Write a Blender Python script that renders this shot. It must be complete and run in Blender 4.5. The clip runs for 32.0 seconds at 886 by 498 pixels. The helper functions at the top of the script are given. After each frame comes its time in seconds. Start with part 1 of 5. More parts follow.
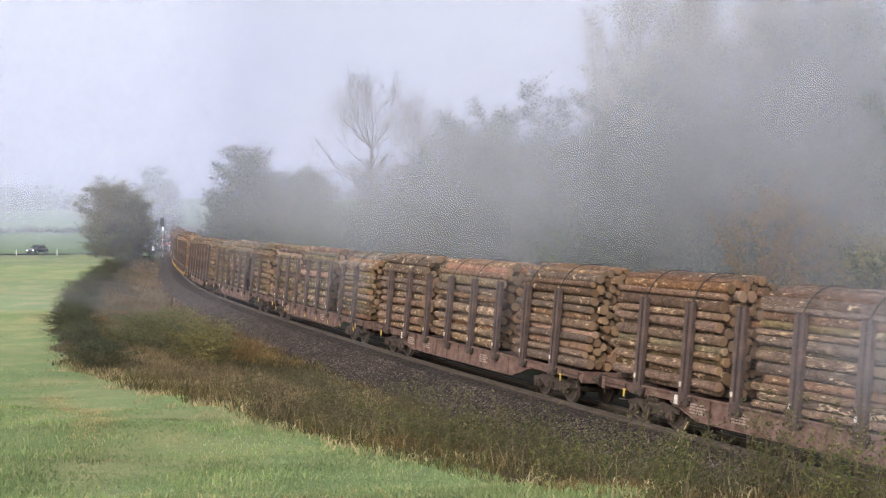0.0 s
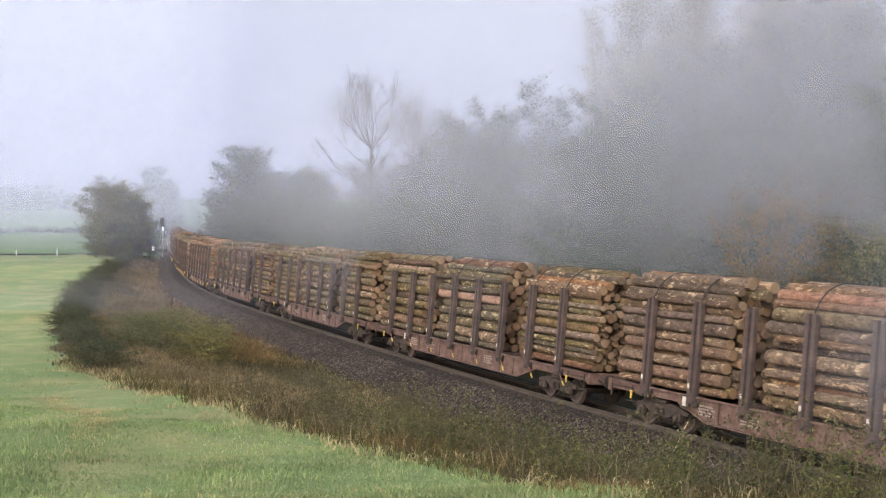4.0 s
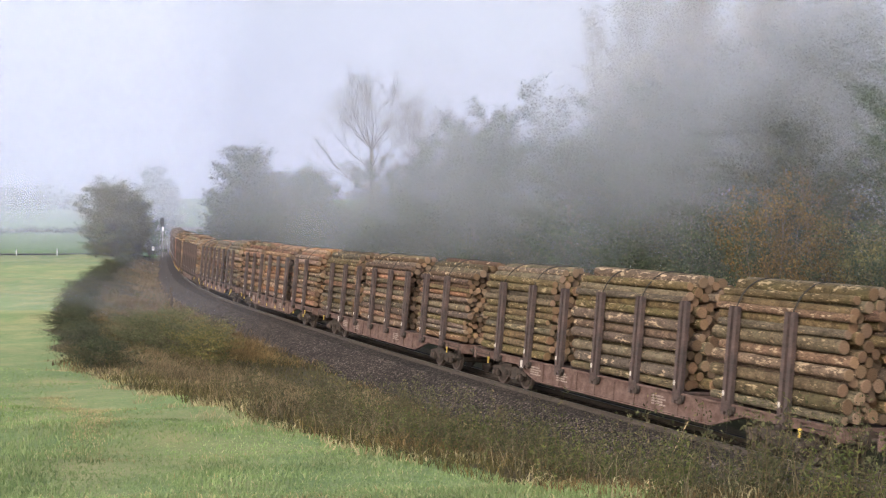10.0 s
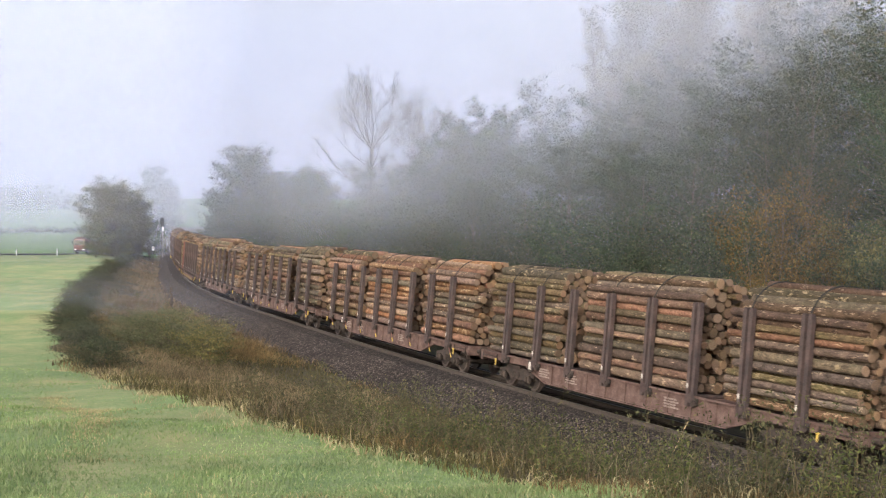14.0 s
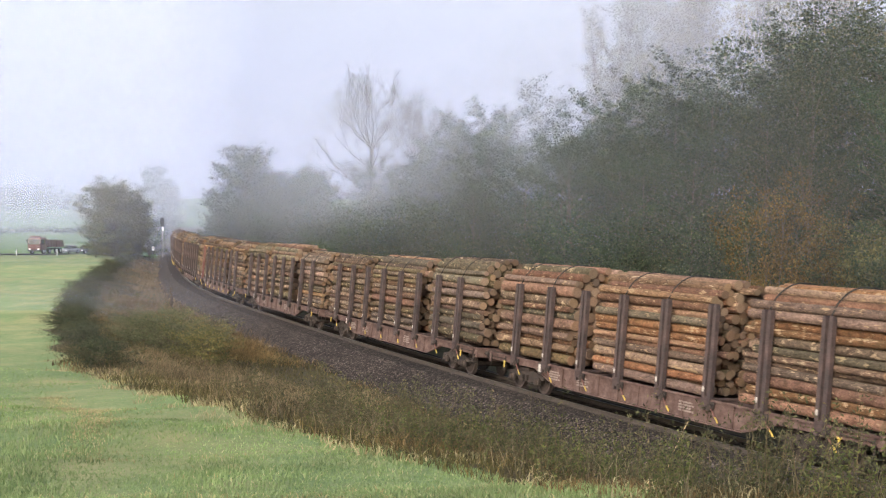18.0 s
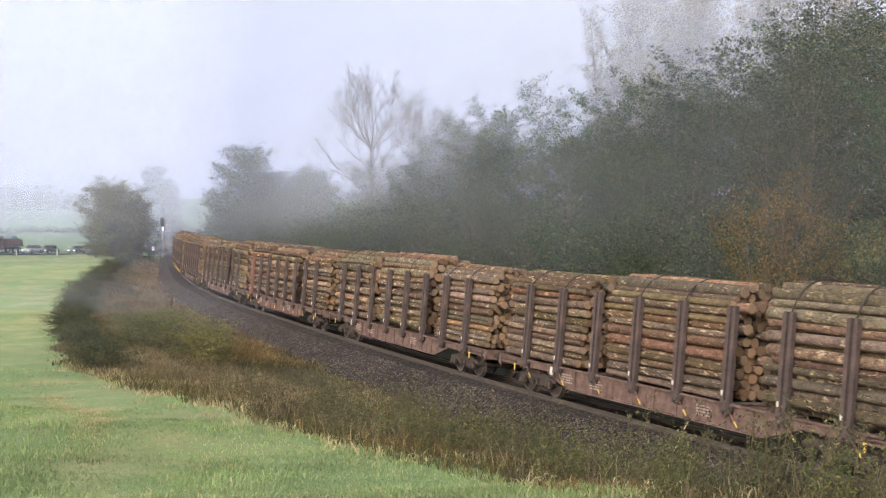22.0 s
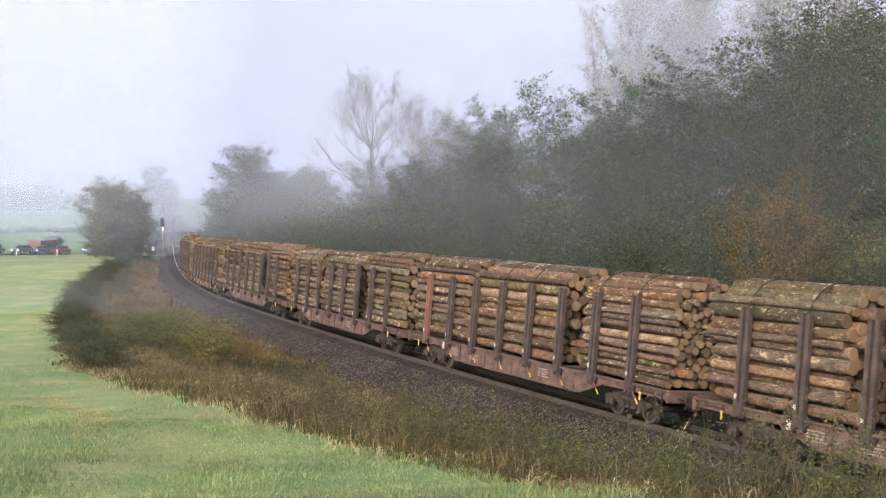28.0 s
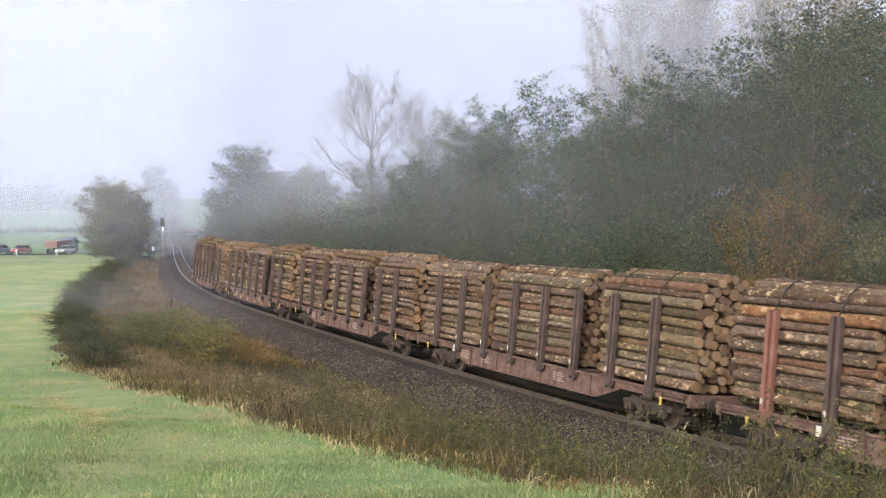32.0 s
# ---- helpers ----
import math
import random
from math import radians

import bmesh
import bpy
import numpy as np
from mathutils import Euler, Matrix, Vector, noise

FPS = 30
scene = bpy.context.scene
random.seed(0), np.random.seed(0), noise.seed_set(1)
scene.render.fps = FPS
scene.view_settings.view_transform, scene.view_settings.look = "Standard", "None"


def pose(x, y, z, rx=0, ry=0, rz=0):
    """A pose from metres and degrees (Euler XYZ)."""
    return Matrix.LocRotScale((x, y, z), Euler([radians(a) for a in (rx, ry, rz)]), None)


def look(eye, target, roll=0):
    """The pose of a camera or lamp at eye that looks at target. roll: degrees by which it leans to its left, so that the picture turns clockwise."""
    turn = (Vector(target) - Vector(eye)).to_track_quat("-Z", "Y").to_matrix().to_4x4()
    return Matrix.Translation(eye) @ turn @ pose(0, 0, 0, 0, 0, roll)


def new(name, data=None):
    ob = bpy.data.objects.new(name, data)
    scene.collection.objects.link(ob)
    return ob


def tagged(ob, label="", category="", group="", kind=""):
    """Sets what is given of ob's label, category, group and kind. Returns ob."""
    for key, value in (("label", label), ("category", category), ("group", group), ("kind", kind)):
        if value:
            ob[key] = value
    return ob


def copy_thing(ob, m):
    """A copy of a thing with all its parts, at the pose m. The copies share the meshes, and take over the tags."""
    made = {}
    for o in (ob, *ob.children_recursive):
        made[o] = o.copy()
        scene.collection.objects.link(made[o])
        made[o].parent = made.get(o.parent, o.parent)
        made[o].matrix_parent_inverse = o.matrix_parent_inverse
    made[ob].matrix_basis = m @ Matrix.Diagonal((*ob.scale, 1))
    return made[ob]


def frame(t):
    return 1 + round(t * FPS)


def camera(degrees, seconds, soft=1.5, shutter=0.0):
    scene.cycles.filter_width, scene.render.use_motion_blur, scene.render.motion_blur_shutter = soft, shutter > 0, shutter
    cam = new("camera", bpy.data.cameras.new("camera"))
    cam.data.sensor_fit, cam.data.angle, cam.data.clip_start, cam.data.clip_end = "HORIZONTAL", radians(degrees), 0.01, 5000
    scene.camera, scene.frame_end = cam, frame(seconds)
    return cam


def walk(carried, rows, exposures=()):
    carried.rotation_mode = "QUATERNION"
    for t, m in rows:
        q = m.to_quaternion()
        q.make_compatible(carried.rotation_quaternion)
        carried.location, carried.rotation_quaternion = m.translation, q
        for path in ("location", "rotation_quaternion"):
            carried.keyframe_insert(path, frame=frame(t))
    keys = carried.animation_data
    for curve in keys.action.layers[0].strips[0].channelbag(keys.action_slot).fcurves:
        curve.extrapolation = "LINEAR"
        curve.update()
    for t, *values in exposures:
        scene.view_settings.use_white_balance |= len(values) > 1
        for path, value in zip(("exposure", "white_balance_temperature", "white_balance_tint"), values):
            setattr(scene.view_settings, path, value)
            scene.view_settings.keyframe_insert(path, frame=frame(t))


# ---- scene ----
SECONDS = 32.0
cam = camera(42.86, SECONDS, soft=1.15, shutter=0.35)
EYE = pose(0, 0, 6.09, 90 - 0.93, 0, 0)
walk(cam, [(0, EYE), (SECONDS, EYE)], [(0, 0.38, 6300, 10), (12, 0.47, 6300, 9), (SECONDS, 0.58, 6300, 8)])

# ---- light ----
SUN_EL, SUN_AZ = 30.0, -148.0          # degrees; azimuth from +y towards +x
world = bpy.data.worlds.new("world")
scene.world = world
world.use_nodes = True
wn = world.node_tree.nodes
sky = wn.new("ShaderNodeTexSky")
sky.sky_type = "NISHITA"
sky.sun_disc = False
sky.sun_elevation, sky.sun_rotation = radians(SUN_EL), radians(SUN_AZ)
sky.air_density, sky.dust_density, sky.ozone_density = 1.0, 6.0, 1.0
wn["Background"].inputs["Strength"].default_value = 0.15
world.node_tree.links.new(sky.outputs[0], wn["Background"].inputs["Color"])
sun = new("sun", bpy.data.lights.new("sun", "SUN"))
sun.data.energy, sun.data.angle, sun.data.color = 1.5, radians(20), (1.0, 0.90, 0.77)
a, e = radians(SUN_AZ), radians(SUN_EL)
sun.matrix_world = look((math.sin(a) * math.cos(e) * 50, math.cos(a) * math.cos(e) * 50, math.sin(e) * 50), (0, 0, 0))

# ---- materials ----


class Mat:
    """A node material with a few short-hands."""

    def __init__(self, name, rough=0.9, metal=0.0, spec=0.3):
        self.m = bpy.data.materials.new(name)
        self.m.use_nodes = True
        self.t = self.m.node_tree
        self.b = self.t.nodes["Principled BSDF"]
        self.b.inputs["Roughness"].default_value = rough
        self.b.inputs["Metallic"].default_value = metal
        self.b.inputs["Specular IOR Level"].default_value = spec

    def n(self, kind, **kw):
        node = self.t.nodes.new("ShaderNode" + kind)
        for k, v in kw.items():
            node.inputs[k.replace("_", " ")].default_value = v
        return node

    def link(self, a, b):
        self.t.links.new(a, b)

    def coord(self, kind="Object", scale=(1, 1, 1)):
        c = self.n("TexCoord")
        m = self.n("Mapping")
        m.inputs["Scale"].default_value = scale
        self.link(c.outputs[kind], m.inputs[0])
        return m.outputs[0]

    def place(self, scale=(1, 1, 1)):
        g = self.n("NewGeometry")
        m = self.n("Mapping")
        m.inputs["Scale"].default_value = scale
        self.link(g.outputs["Position"], m.inputs[0])
        return m.outputs[0]

    def noise(self, vec, scale, detail=4, rough=0.6):
        t = self.n("TexNoise", Scale=scale, Detail=detail, Roughness=rough)
        self.link(vec, t.inputs["Vector"])
        return t.outputs["Fac"]

    def ramp(self, fac, stops):
        r = self.n("ValToRGB")
        while len(r.color_ramp.elements) < len(stops):
            r.color_ramp.elements.new(0.5)
        for el, (p, c) in zip(r.color_ramp.elements, stops):
            el.position = p
            el.color = (*c, 1) if len(c) == 3 else c
        self.link(fac, r.inputs[0])
        return r.outputs[0]

    def mix(self, fac, a, b, mode="MIX"):
        x = self.t.nodes.new("ShaderNodeMix")
        x.data_type, x.blend_type = "RGBA", mode
        for sock, v in ((x.inputs[0], fac), (x.inputs[6], a), (x.inputs[7], b)):
            if isinstance(v, (float, int)):
                sock.default_value = v
            elif isinstance(v, tuple):
                sock.default_value = (*v, 1)
            else:
                self.link(v, sock)
        return x.outputs[2]

    def math(self, op, a, b=0.0):
        x = self.t.nodes.new("ShaderNodeMath")
        x.operation = op
        for sock, v in ((x.inputs[0], a), (x.inputs[1], b)):
            if isinstance(v, (float, int)):
                sock.default_value = v
            else:
                self.link(v, sock)
        return x.outputs[0]

    def vary(self, col, hue=0.03, val=0.35, source="ObjectInfo", sat=0.3):
        """Shifts a colour from piece to piece."""
        o = self.n(source)
        r = o.outputs["Random"] if source == "ObjectInfo" else o.outputs["Random Per Island"]
        h = self.n("HueSaturation")
        self.link(self.math("ADD", self.math("MULTIPLY", r, hue * 2), 0.5 - hue), h.inputs["Hue"])
        r2 = self.math("FRACT", self.math("MULTIPLY", r, 17.31))
        self.link(self.math("ADD", self.math("MULTIPLY", r2, val * 2), 1 - val), h.inputs["Value"])
        r3 = self.math("FRACT", self.math("MULTIPLY", r, 53.7))
        self.link(self.math("ADD", self.math("MULTIPLY", r3, sat * 2), 1 - sat), h.inputs["Saturation"])
        self.link(col, h.inputs["Color"])
        return h.outputs[0]

    def color(self, col):
        if isinstance(col, tuple):
            self.b.inputs["Base Color"].default_value = (*col, 1)
        else:
            self.link(col, self.b.inputs["Base Color"])
        return self

    def bump(self, h, strength=0.5, dist=0.02):
        b = self.n("Bump", Strength=strength, Distance=dist)
        self.link(h, b.inputs["Height"])
        self.link(b.outputs[0], self.b.inputs["Normal"])
        return self


def turf(m, v, stops, scale=1.0, patch=None, fine=9.0):
    """Ground colour: fine grain, patches, and a slow change over metres."""
    col = m.ramp(m.noise(v, fine * scale, 8, 0.7), stops)
    if patch:
        f = m.ramp(m.noise(v, 0.36 * scale, 8, 0.75), [(0.44, (0, 0, 0)), (0.68, (1, 1, 1))])
        col = m.mix(f, col, patch)
    big = m.ramp(m.noise(v, 0.05, 4), [(0.3, (0.82, 0.82, 0.82)), (0.7, (1.15, 1.15, 1.15))])
    return m.mix(1.0, col, big, "MULTIPLY")


def ground_mat():
    m = Mat("ground_cover", 0.95)
    v = m.place()
    at = m.n("Attribute")
    at.attribute_name = "cover"
    sp = m.n("SeparateColor")
    m.link(at.outputs["Color"], sp.inputs[0])
    col = turf(m, v, [(0.3, (0.145, 0.22, 0.092)), (0.5, (0.195, 0.28, 0.12)), (0.72, (0.265, 0.325, 0.155))], patch=(0.37, 0.355, 0.18))
    verge = turf(m, v, [(0.3, (0.05, 0.044, 0.03)), (0.55, (0.10, 0.082, 0.05)), (0.75, (0.18, 0.13, 0.08))], patch=(0.08, 0.085, 0.045))
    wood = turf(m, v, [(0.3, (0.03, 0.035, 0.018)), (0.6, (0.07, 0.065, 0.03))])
    pasture = turf(m, v, [(0.3, (0.10, 0.18, 0.065)), (0.7, (0.15, 0.235, 0.09))], 0.2)
    rag = m.math("MULTIPLY", m.math("SUBTRACT", m.noise(v, 1.4, 5, 0.7), 0.5), 0.5)
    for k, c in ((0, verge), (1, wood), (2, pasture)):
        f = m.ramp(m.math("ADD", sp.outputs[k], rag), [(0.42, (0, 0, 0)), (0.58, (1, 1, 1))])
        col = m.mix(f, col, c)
    m.color(col)
    m.bump(m.noise(v, 22, 6, 0.7), 0.7, 0.05)
    return m.m


def asphalt_mat():
    m = Mat("asphalt", 0.85)
    m.color(turf(m, m.place(), [(0.3, (0.045, 0.045, 0.047)), (0.7, (0.075, 0.073, 0.07))], 2.0))
    return m.m


GROUND, ASPHALT = ground_mat(), asphalt_mat()


def ballast_mat():
    m = Mat("ballast_stone", 0.95)
    v = m.place()
    t = m.n("TexVoronoi", Scale=11.0)
    m.link(v, t.inputs["Vector"])
    sp = m.n("SeparateColor")
    m.link(t.outputs["Color"], sp.inputs[0])
    col = m.ramp(sp.outputs[0], [(0.0, (0.03, 0.026, 0.025)), (0.55, (0.10, 0.083, 0.075)), (0.95, (0.25, 0.21, 0.19)), (1.0, (0.33, 0.31, 0.29))])
    # shade in the gaps between the stones, painted into the colour
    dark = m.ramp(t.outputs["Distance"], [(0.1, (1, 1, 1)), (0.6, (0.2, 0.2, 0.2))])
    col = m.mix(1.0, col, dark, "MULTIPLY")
    big = m.ramp(m.noise(v, 0.35, 4), [(0.35, (0.75, 0.72, 0.72)), (0.7, (1.15, 1.1, 1.08))])
    m.color(m.mix(1.0, col, big, "MULTIPLY"))
    m.bump(m.math("SUBTRACT", 1.0, t.outputs["Distance"]), 1.0, 0.05)
    return m.m


BALLAST = ballast_mat()


def rusty(name, base, dust, rough=0.75, metal=0.0, scale=1.0, spec=0.35):
    m = Mat(name, rough, metal, spec)
    v = m.coord()
    f = m.ramp(m.noise(v, 3.0 * scale, 6, 0.7), [(0.4, (0, 0, 0)), (0.68, (1, 1, 1))])
    col = m.mix(f, base, dust)
    g = m.ramp(m.noise(v, 38 * scale, 4), [(0.3, (0.75, 0.75, 0.75)), (0.7, (1.2, 1.2, 1.2))])
    m.color(m.mix(1.0, col, g, "MULTIPLY"))
    m.bump(m.noise(v, 60 * scale, 3), 0.25, 0.004)
    return m.m


FRAME_PAINT = rusty("red_brown_paint", (0.082, 0.048, 0.043), (0.175, 0.122, 0.108))
STAKE_STEEL = rusty("dark_stake_steel", (0.052, 0.042, 0.044), (0.12, 0.085, 0.08), 0.6)
STAKE_RED = rusty("red_stake_steel", (0.17, 0.075, 0.065), (0.22, 0.12, 0.10), 0.65)
BOGIE_IRON = rusty("grimy_bogie_iron", (0.03, 0.026, 0.025), (0.075, 0.055, 0.048), 0.8)
WHEEL_STEEL = rusty("worn_wheel_steel", (0.075, 0.06, 0.055), (0.15, 0.12, 0.11), 0.5, 0.5)
RAIL_SIDE = rusty("rusted_rail_web", (0.052, 0.044, 0.04), (0.085, 0.07, 0.062), 0.8)
RAIL_TOP = rusty("polished_rail_head", (0.45, 0.44, 0.43), (0.34, 0.33, 0.32), 0.32, 0.9)
RUBBER = rusty("black_strap_webbing", (0.02, 0.02, 0.02), (0.04, 0.037, 0.035), 0.8)
YELLOW = rusty("yellow_handle_paint", (0.56, 0.42, 0.09), (0.40, 0.30, 0.09), 0.5)
WHITE = rusty("white_marking_paint", (0.62, 0.60, 0.57), (0.42, 0.39, 0.36), 0.6)
FADED = rusty("faded_stencil_paint", (0.33, 0.28, 0.26), (0.20, 0.15, 0.135), 0.7, scale=2.0)
CONCRETE = rusty("weathered_concrete", (0.30, 0.29, 0.27), (0.2, 0.19, 0.17), 0.9)
DARKWOOD = rusty("old_post_wood", (0.06, 0.045, 0.035), (0.10, 0.08, 0.06), 0.9)


def bark_mat(name, a, b, moss, peel):
    m = Mat(name, 0.9)
    v = m.coord(scale=(36.0, 1.0, 1.0))
    o = m.n("ObjectInfo")
    off = m.t.nodes.new("ShaderNodeVectorMath")
    off.operation = "ADD"
    m.link(v, off.inputs[0])
    cmb = m.n("CombineXYZ")
    m.link(m.math("MULTIPLY", o.outputs["Random"], 91.0), cmb.inputs[0])
    m.link(m.math("MULTIPLY", o.outputs["Random"], 37.0), cmb.inputs[1])
    m.link(cmb.outputs[0], off.inputs[1])
    v = off.outputs[0]
    col = m.ramp(m.noise(v, 0.55, 6, 0.7), [(0.32, a), (0.7, b)])
    scale = m.ramp(m.noise(v, 2.6, 4, 0.75), [(0.36, (0.5, 0.5, 0.5)), (0.5, (1, 1, 1)), (0.66, (1.5, 1.45, 1.4))])
    col = m.mix(0.85, col, scale, "MULTIPLY")
    mo = m.ramp(m.noise(v, 0.22, 4), [(0.5, (0, 0, 0)), (0.72, (1, 1, 1))])
    col = m.mix(m.math("MULTIPLY", mo, 0.45), col, moss)
    st = m.t.nodes.new("ShaderNodeMapping")
    st.inputs["Scale"].default_value = (0.42, 1.0, 1.0)
    m.link(v, st.inputs[0])
    ragged = m.math("ADD", m.noise(st.outputs[0], 0.85, 5, 0.7), m.math("MULTIPLY", o.outputs["Random"], 0.07))
    pf = m.ramp(ragged, [(0.63, (0, 0, 0)), (0.66, (1, 1, 1))])
    col = m.vary(col, 0.012, 0.36, sat=0.3)
    thin = m.t.nodes.new("ShaderNodeMapping")
    thin.inputs["Scale"].default_value = (0.5, 1.6, 1.6)
    m.link(v, thin.inputs[0])
    scuff = m.math("ADD", m.noise(thin.outputs[0], 1.7, 3, 0.65), m.math("MULTIPLY", m.noise(v, 0.12, 2), 0.35))
    col = m.mix(m.math("MULTIPLY", m.ramp(scuff, [(0.825, (0, 0, 0)), (0.865, (1, 1, 1))]), 0.85), col, tuple(c * 1.15 for c in peel))
    grime = m.ramp(m.noise(thin.outputs[0], 0.8, 4, 0.7), [(0.34, (0.45, 0.43, 0.42)), (0.52, (1, 1, 1))])
    col = m.mix(0.8, col, grime, "MULTIPLY")
    col = m.mix(pf, col, peel)
    m.color(col)
    m.bump(m.noise(v, 1.6, 6, 0.7), 0.8, 0.15)
    return m.m


BARKS = [
    bark_mat("brown_spruce_bark", (0.092, 0.067, 0.053), (0.215, 0.152, 0.118), (0.155, 0.122, 0.085), (0.48, 0.37, 0.26)),
    bark_mat("green_grey_bark", (0.085, 0.069, 0.046), (0.19, 0.15, 0.095), (0.145, 0.138, 0.075), (0.38, 0.30, 0.19)),
    bark_mat("orange_pine_bark", (0.165, 0.10, 0.07), (0.335, 0.205, 0.145), (0.21, 0.15, 0.095), (0.46, 0.33, 0.21)),
]


def cut_mat():
    m = Mat("sawn_log_end", 0.85)
    v = m.coord()
    col = m.ramp(m.noise(v, 6, 5), [(0.3, (0.125, 0.086, 0.06)), (0.7, (0.26, 0.178, 0.12))])
    m.color(m.vary(col, 0.008, 0.4, sat=0.15))
    m.bump(m.noise(v, 40, 4), 0.3, 0.005)
    return m.m


CUT = cut_mat()


def leaf_mat(name, stops, trans=0.25):
    m = Mat(name, 0.7, spec=0.25)
    g = m.n("NewGeometry")
    v = m.place()
    col = m.ramp(g.outputs["Random Per Island"], stops)
    big = m.ramp(m.noise(v, 0.45, 3), [(0.3, (0.65, 0.65, 0.65)), (0.7, (1.3, 1.3, 1.3))])
    col = m.mix(1.0, col, big, "MULTIPLY")
    own = m.ramp(m.n("ObjectInfo").outputs["Random"], [(0, (0.8, 0.92, 0.9)), (0.35, (1.0, 1.08, 0.95)), (0.65, (1.12, 1.05, 0.9)), (1, (1.02, 0.96, 0.92))])
    col = m.mix(1.0, col, own, "MULTIPLY")
    m.color(m.vary(col, 0.015, 0.15))
    tr = m.n("BsdfTranslucent")
    m.link(col, tr.inputs["Color"])
    mx = m.n("MixShader", Fac=trans)
    m.link(m.b.outputs[0], mx.inputs[1])
    m.link(tr.outputs[0], mx.inputs[2])
    m.link(mx.outputs[0], m.t.nodes["Material Output"].inputs["Surface"])
    return m.m


LEAF_GREEN = leaf_mat("dull_green_leaf", [(0, (0.032, 0.05, 0.026)), (0.6, (0.052, 0.076, 0.037)), (0.9, (0.085, 0.112, 0.054)), (1, (0.20, 0.21, 0.11))])
LEAF_OLIVE = leaf_mat("olive_brown_leaf", [(0, (0.034, 0.044, 0.025)), (0.6, (0.057, 0.067, 0.037)), (0.9, (0.096, 0.098, 0.052)), (1, (0.20, 0.175, 0.095))])
LEAF_ORANGE = leaf_mat("orange_autumn_leaf", [(0, (0.06, 0.048, 0.022)), (0.55, (0.115, 0.08, 0.034)), (0.9, (0.20, 0.135, 0.055)), (1, (0.16, 0.15, 0.06))])
LEAF_YELLOW = leaf_mat("yellow_green_leaf", [(0, (0.075, 0.08, 0.025)), (0.6, (0.135, 0.13, 0.04)), (1, (0.22, 0.19, 0.07))])
LEAF_PALE = leaf_mat("pale_poplar_leaf", [(0, (0.15, 0.135, 0.085)), (0.6, (0.26, 0.23, 0.145)), (1, (0.44, 0.38, 0.24))], 0.35)
LEAF_BRAMBLE = leaf_mat("dark_bramble_leaf", [(0, (0.035, 0.046, 0.032)), (0.6, (0.07, 0.08, 0.052)), (1, (0.14, 0.135, 0.08))])
# bramble leaf made paler: the haze over the bank is put into its colour
LEAF_HAZED = leaf_mat("hazed_bramble_leaf", [(0, (0.085, 0.092, 0.058)), (0.6, (0.15, 0.152, 0.095)), (1, (0.25, 0.22, 0.135))])
WEED = leaf_mat("weed_leaf", [(0, (0.05, 0.048, 0.026)), (0.5, (0.09, 0.085, 0.042)), (0.9, (0.145, 0.13, 0.06)), (1, (0.26, 0.19, 0.1))])
HERB = leaf_mat("green_herb_leaf", [(0, (0.045, 0.06, 0.028)), (0.6, (0.08, 0.10, 0.044)), (1, (0.14, 0.15, 0.068))])
LEAF_OPEN = leaf_mat("open_grown_leaf", [(0, (0.075, 0.076, 0.034)), (0.5, (0.145, 0.138, 0.058)), (0.9, (0.24, 0.20, 0.085)), (1, (0.30, 0.21, 0.085))])
GRASS = leaf_mat("grass_blade", [(0, (0.19, 0.275, 0.098)), (0.6, (0.265, 0.36, 0.142)), (0.9, (0.345, 0.415, 0.185)), (1, (0.52, 0.46, 0.26))], 0.4)
DRYGRASS = leaf_mat("dry_grass_blade", [(0, (0.11, 0.083, 0.052)), (0.5, (0.19, 0.142, 0.088)), (0.9, (0.32, 0.24, 0.15)), (1, (0.15, 0.145, 0.075))], 0.3)
BARE = rusty("grey_brown_trunk_bark", (0.10, 0.082, 0.062), (0.16, 0.14, 0.11), 0.95)
PALEBARK = rusty("pale_birch_bark", (0.36, 0.33, 0.28), (0.18, 0.155, 0.13), 0.9)


def droplets(m, tint):
    """The light that hanging droplets send on, back and forwards."""
    d = m.n("BsdfDiffuse", Color=(*tint, 1))
    t = m.n("BsdfTranslucent", Color=(*tint, 1))
    both = m.n("MixShader", Fac=0.35)
    m.link(d.outputs[0], both.inputs[1])
    m.link(t.outputs[0], both.inputs[2])
    return both.outputs[0]


def mist_mat(name, strength, low, high, scale, contrast=0.25, kind="world", edge=None, tint=(0.66, 0.74, 1.0)):
    """Thin mist: mostly clear, scattering a part of the light; denser from height low to high."""
    m = Mat(name)
    v = m.place() if kind == "world" else m.coord()
    sep = m.n("SeparateXYZ")
    m.link(v, sep.inputs[0])
    up = m.n("MapRange", From_Min=low, From_Max=high)
    up.interpolation_type = "SMOOTHSTEP"
    m.link(sep.outputs[2], up.inputs[0])
    dens = up.outputs[0]
    f = m.noise(v, scale, 4, 0.5)
    dens = m.math("MULTIPLY", dens, m.math("ADD", 1 - contrast, m.math("MULTIPLY", f, 2 * contrast)))
    if edge:
        for axis, lo, hi in edge:
            r = m.n("MapRange", From_Min=lo, From_Max=hi)
            r.interpolation_type = "SMOOTHSTEP"
            m.link(sep.outputs["XYZ".index(axis)], r.inputs[0])
            dens = m.math("MULTIPLY", dens, r.outputs[0])
    dens = m.math("MINIMUM", m.math("MULTIPLY", dens, strength), 0.25)
    mx = m.n("MixShader")
    m.link(dens, mx.inputs[0])
    m.link(m.n("BsdfTransparent").outputs[0], mx.inputs[1])
    m.link(droplets(m, tint), mx.inputs[2])
    m.link(mx.outputs[0], m.t.nodes["Material Output"].inputs["Surface"])
    return m.m


# ---- building helpers ----


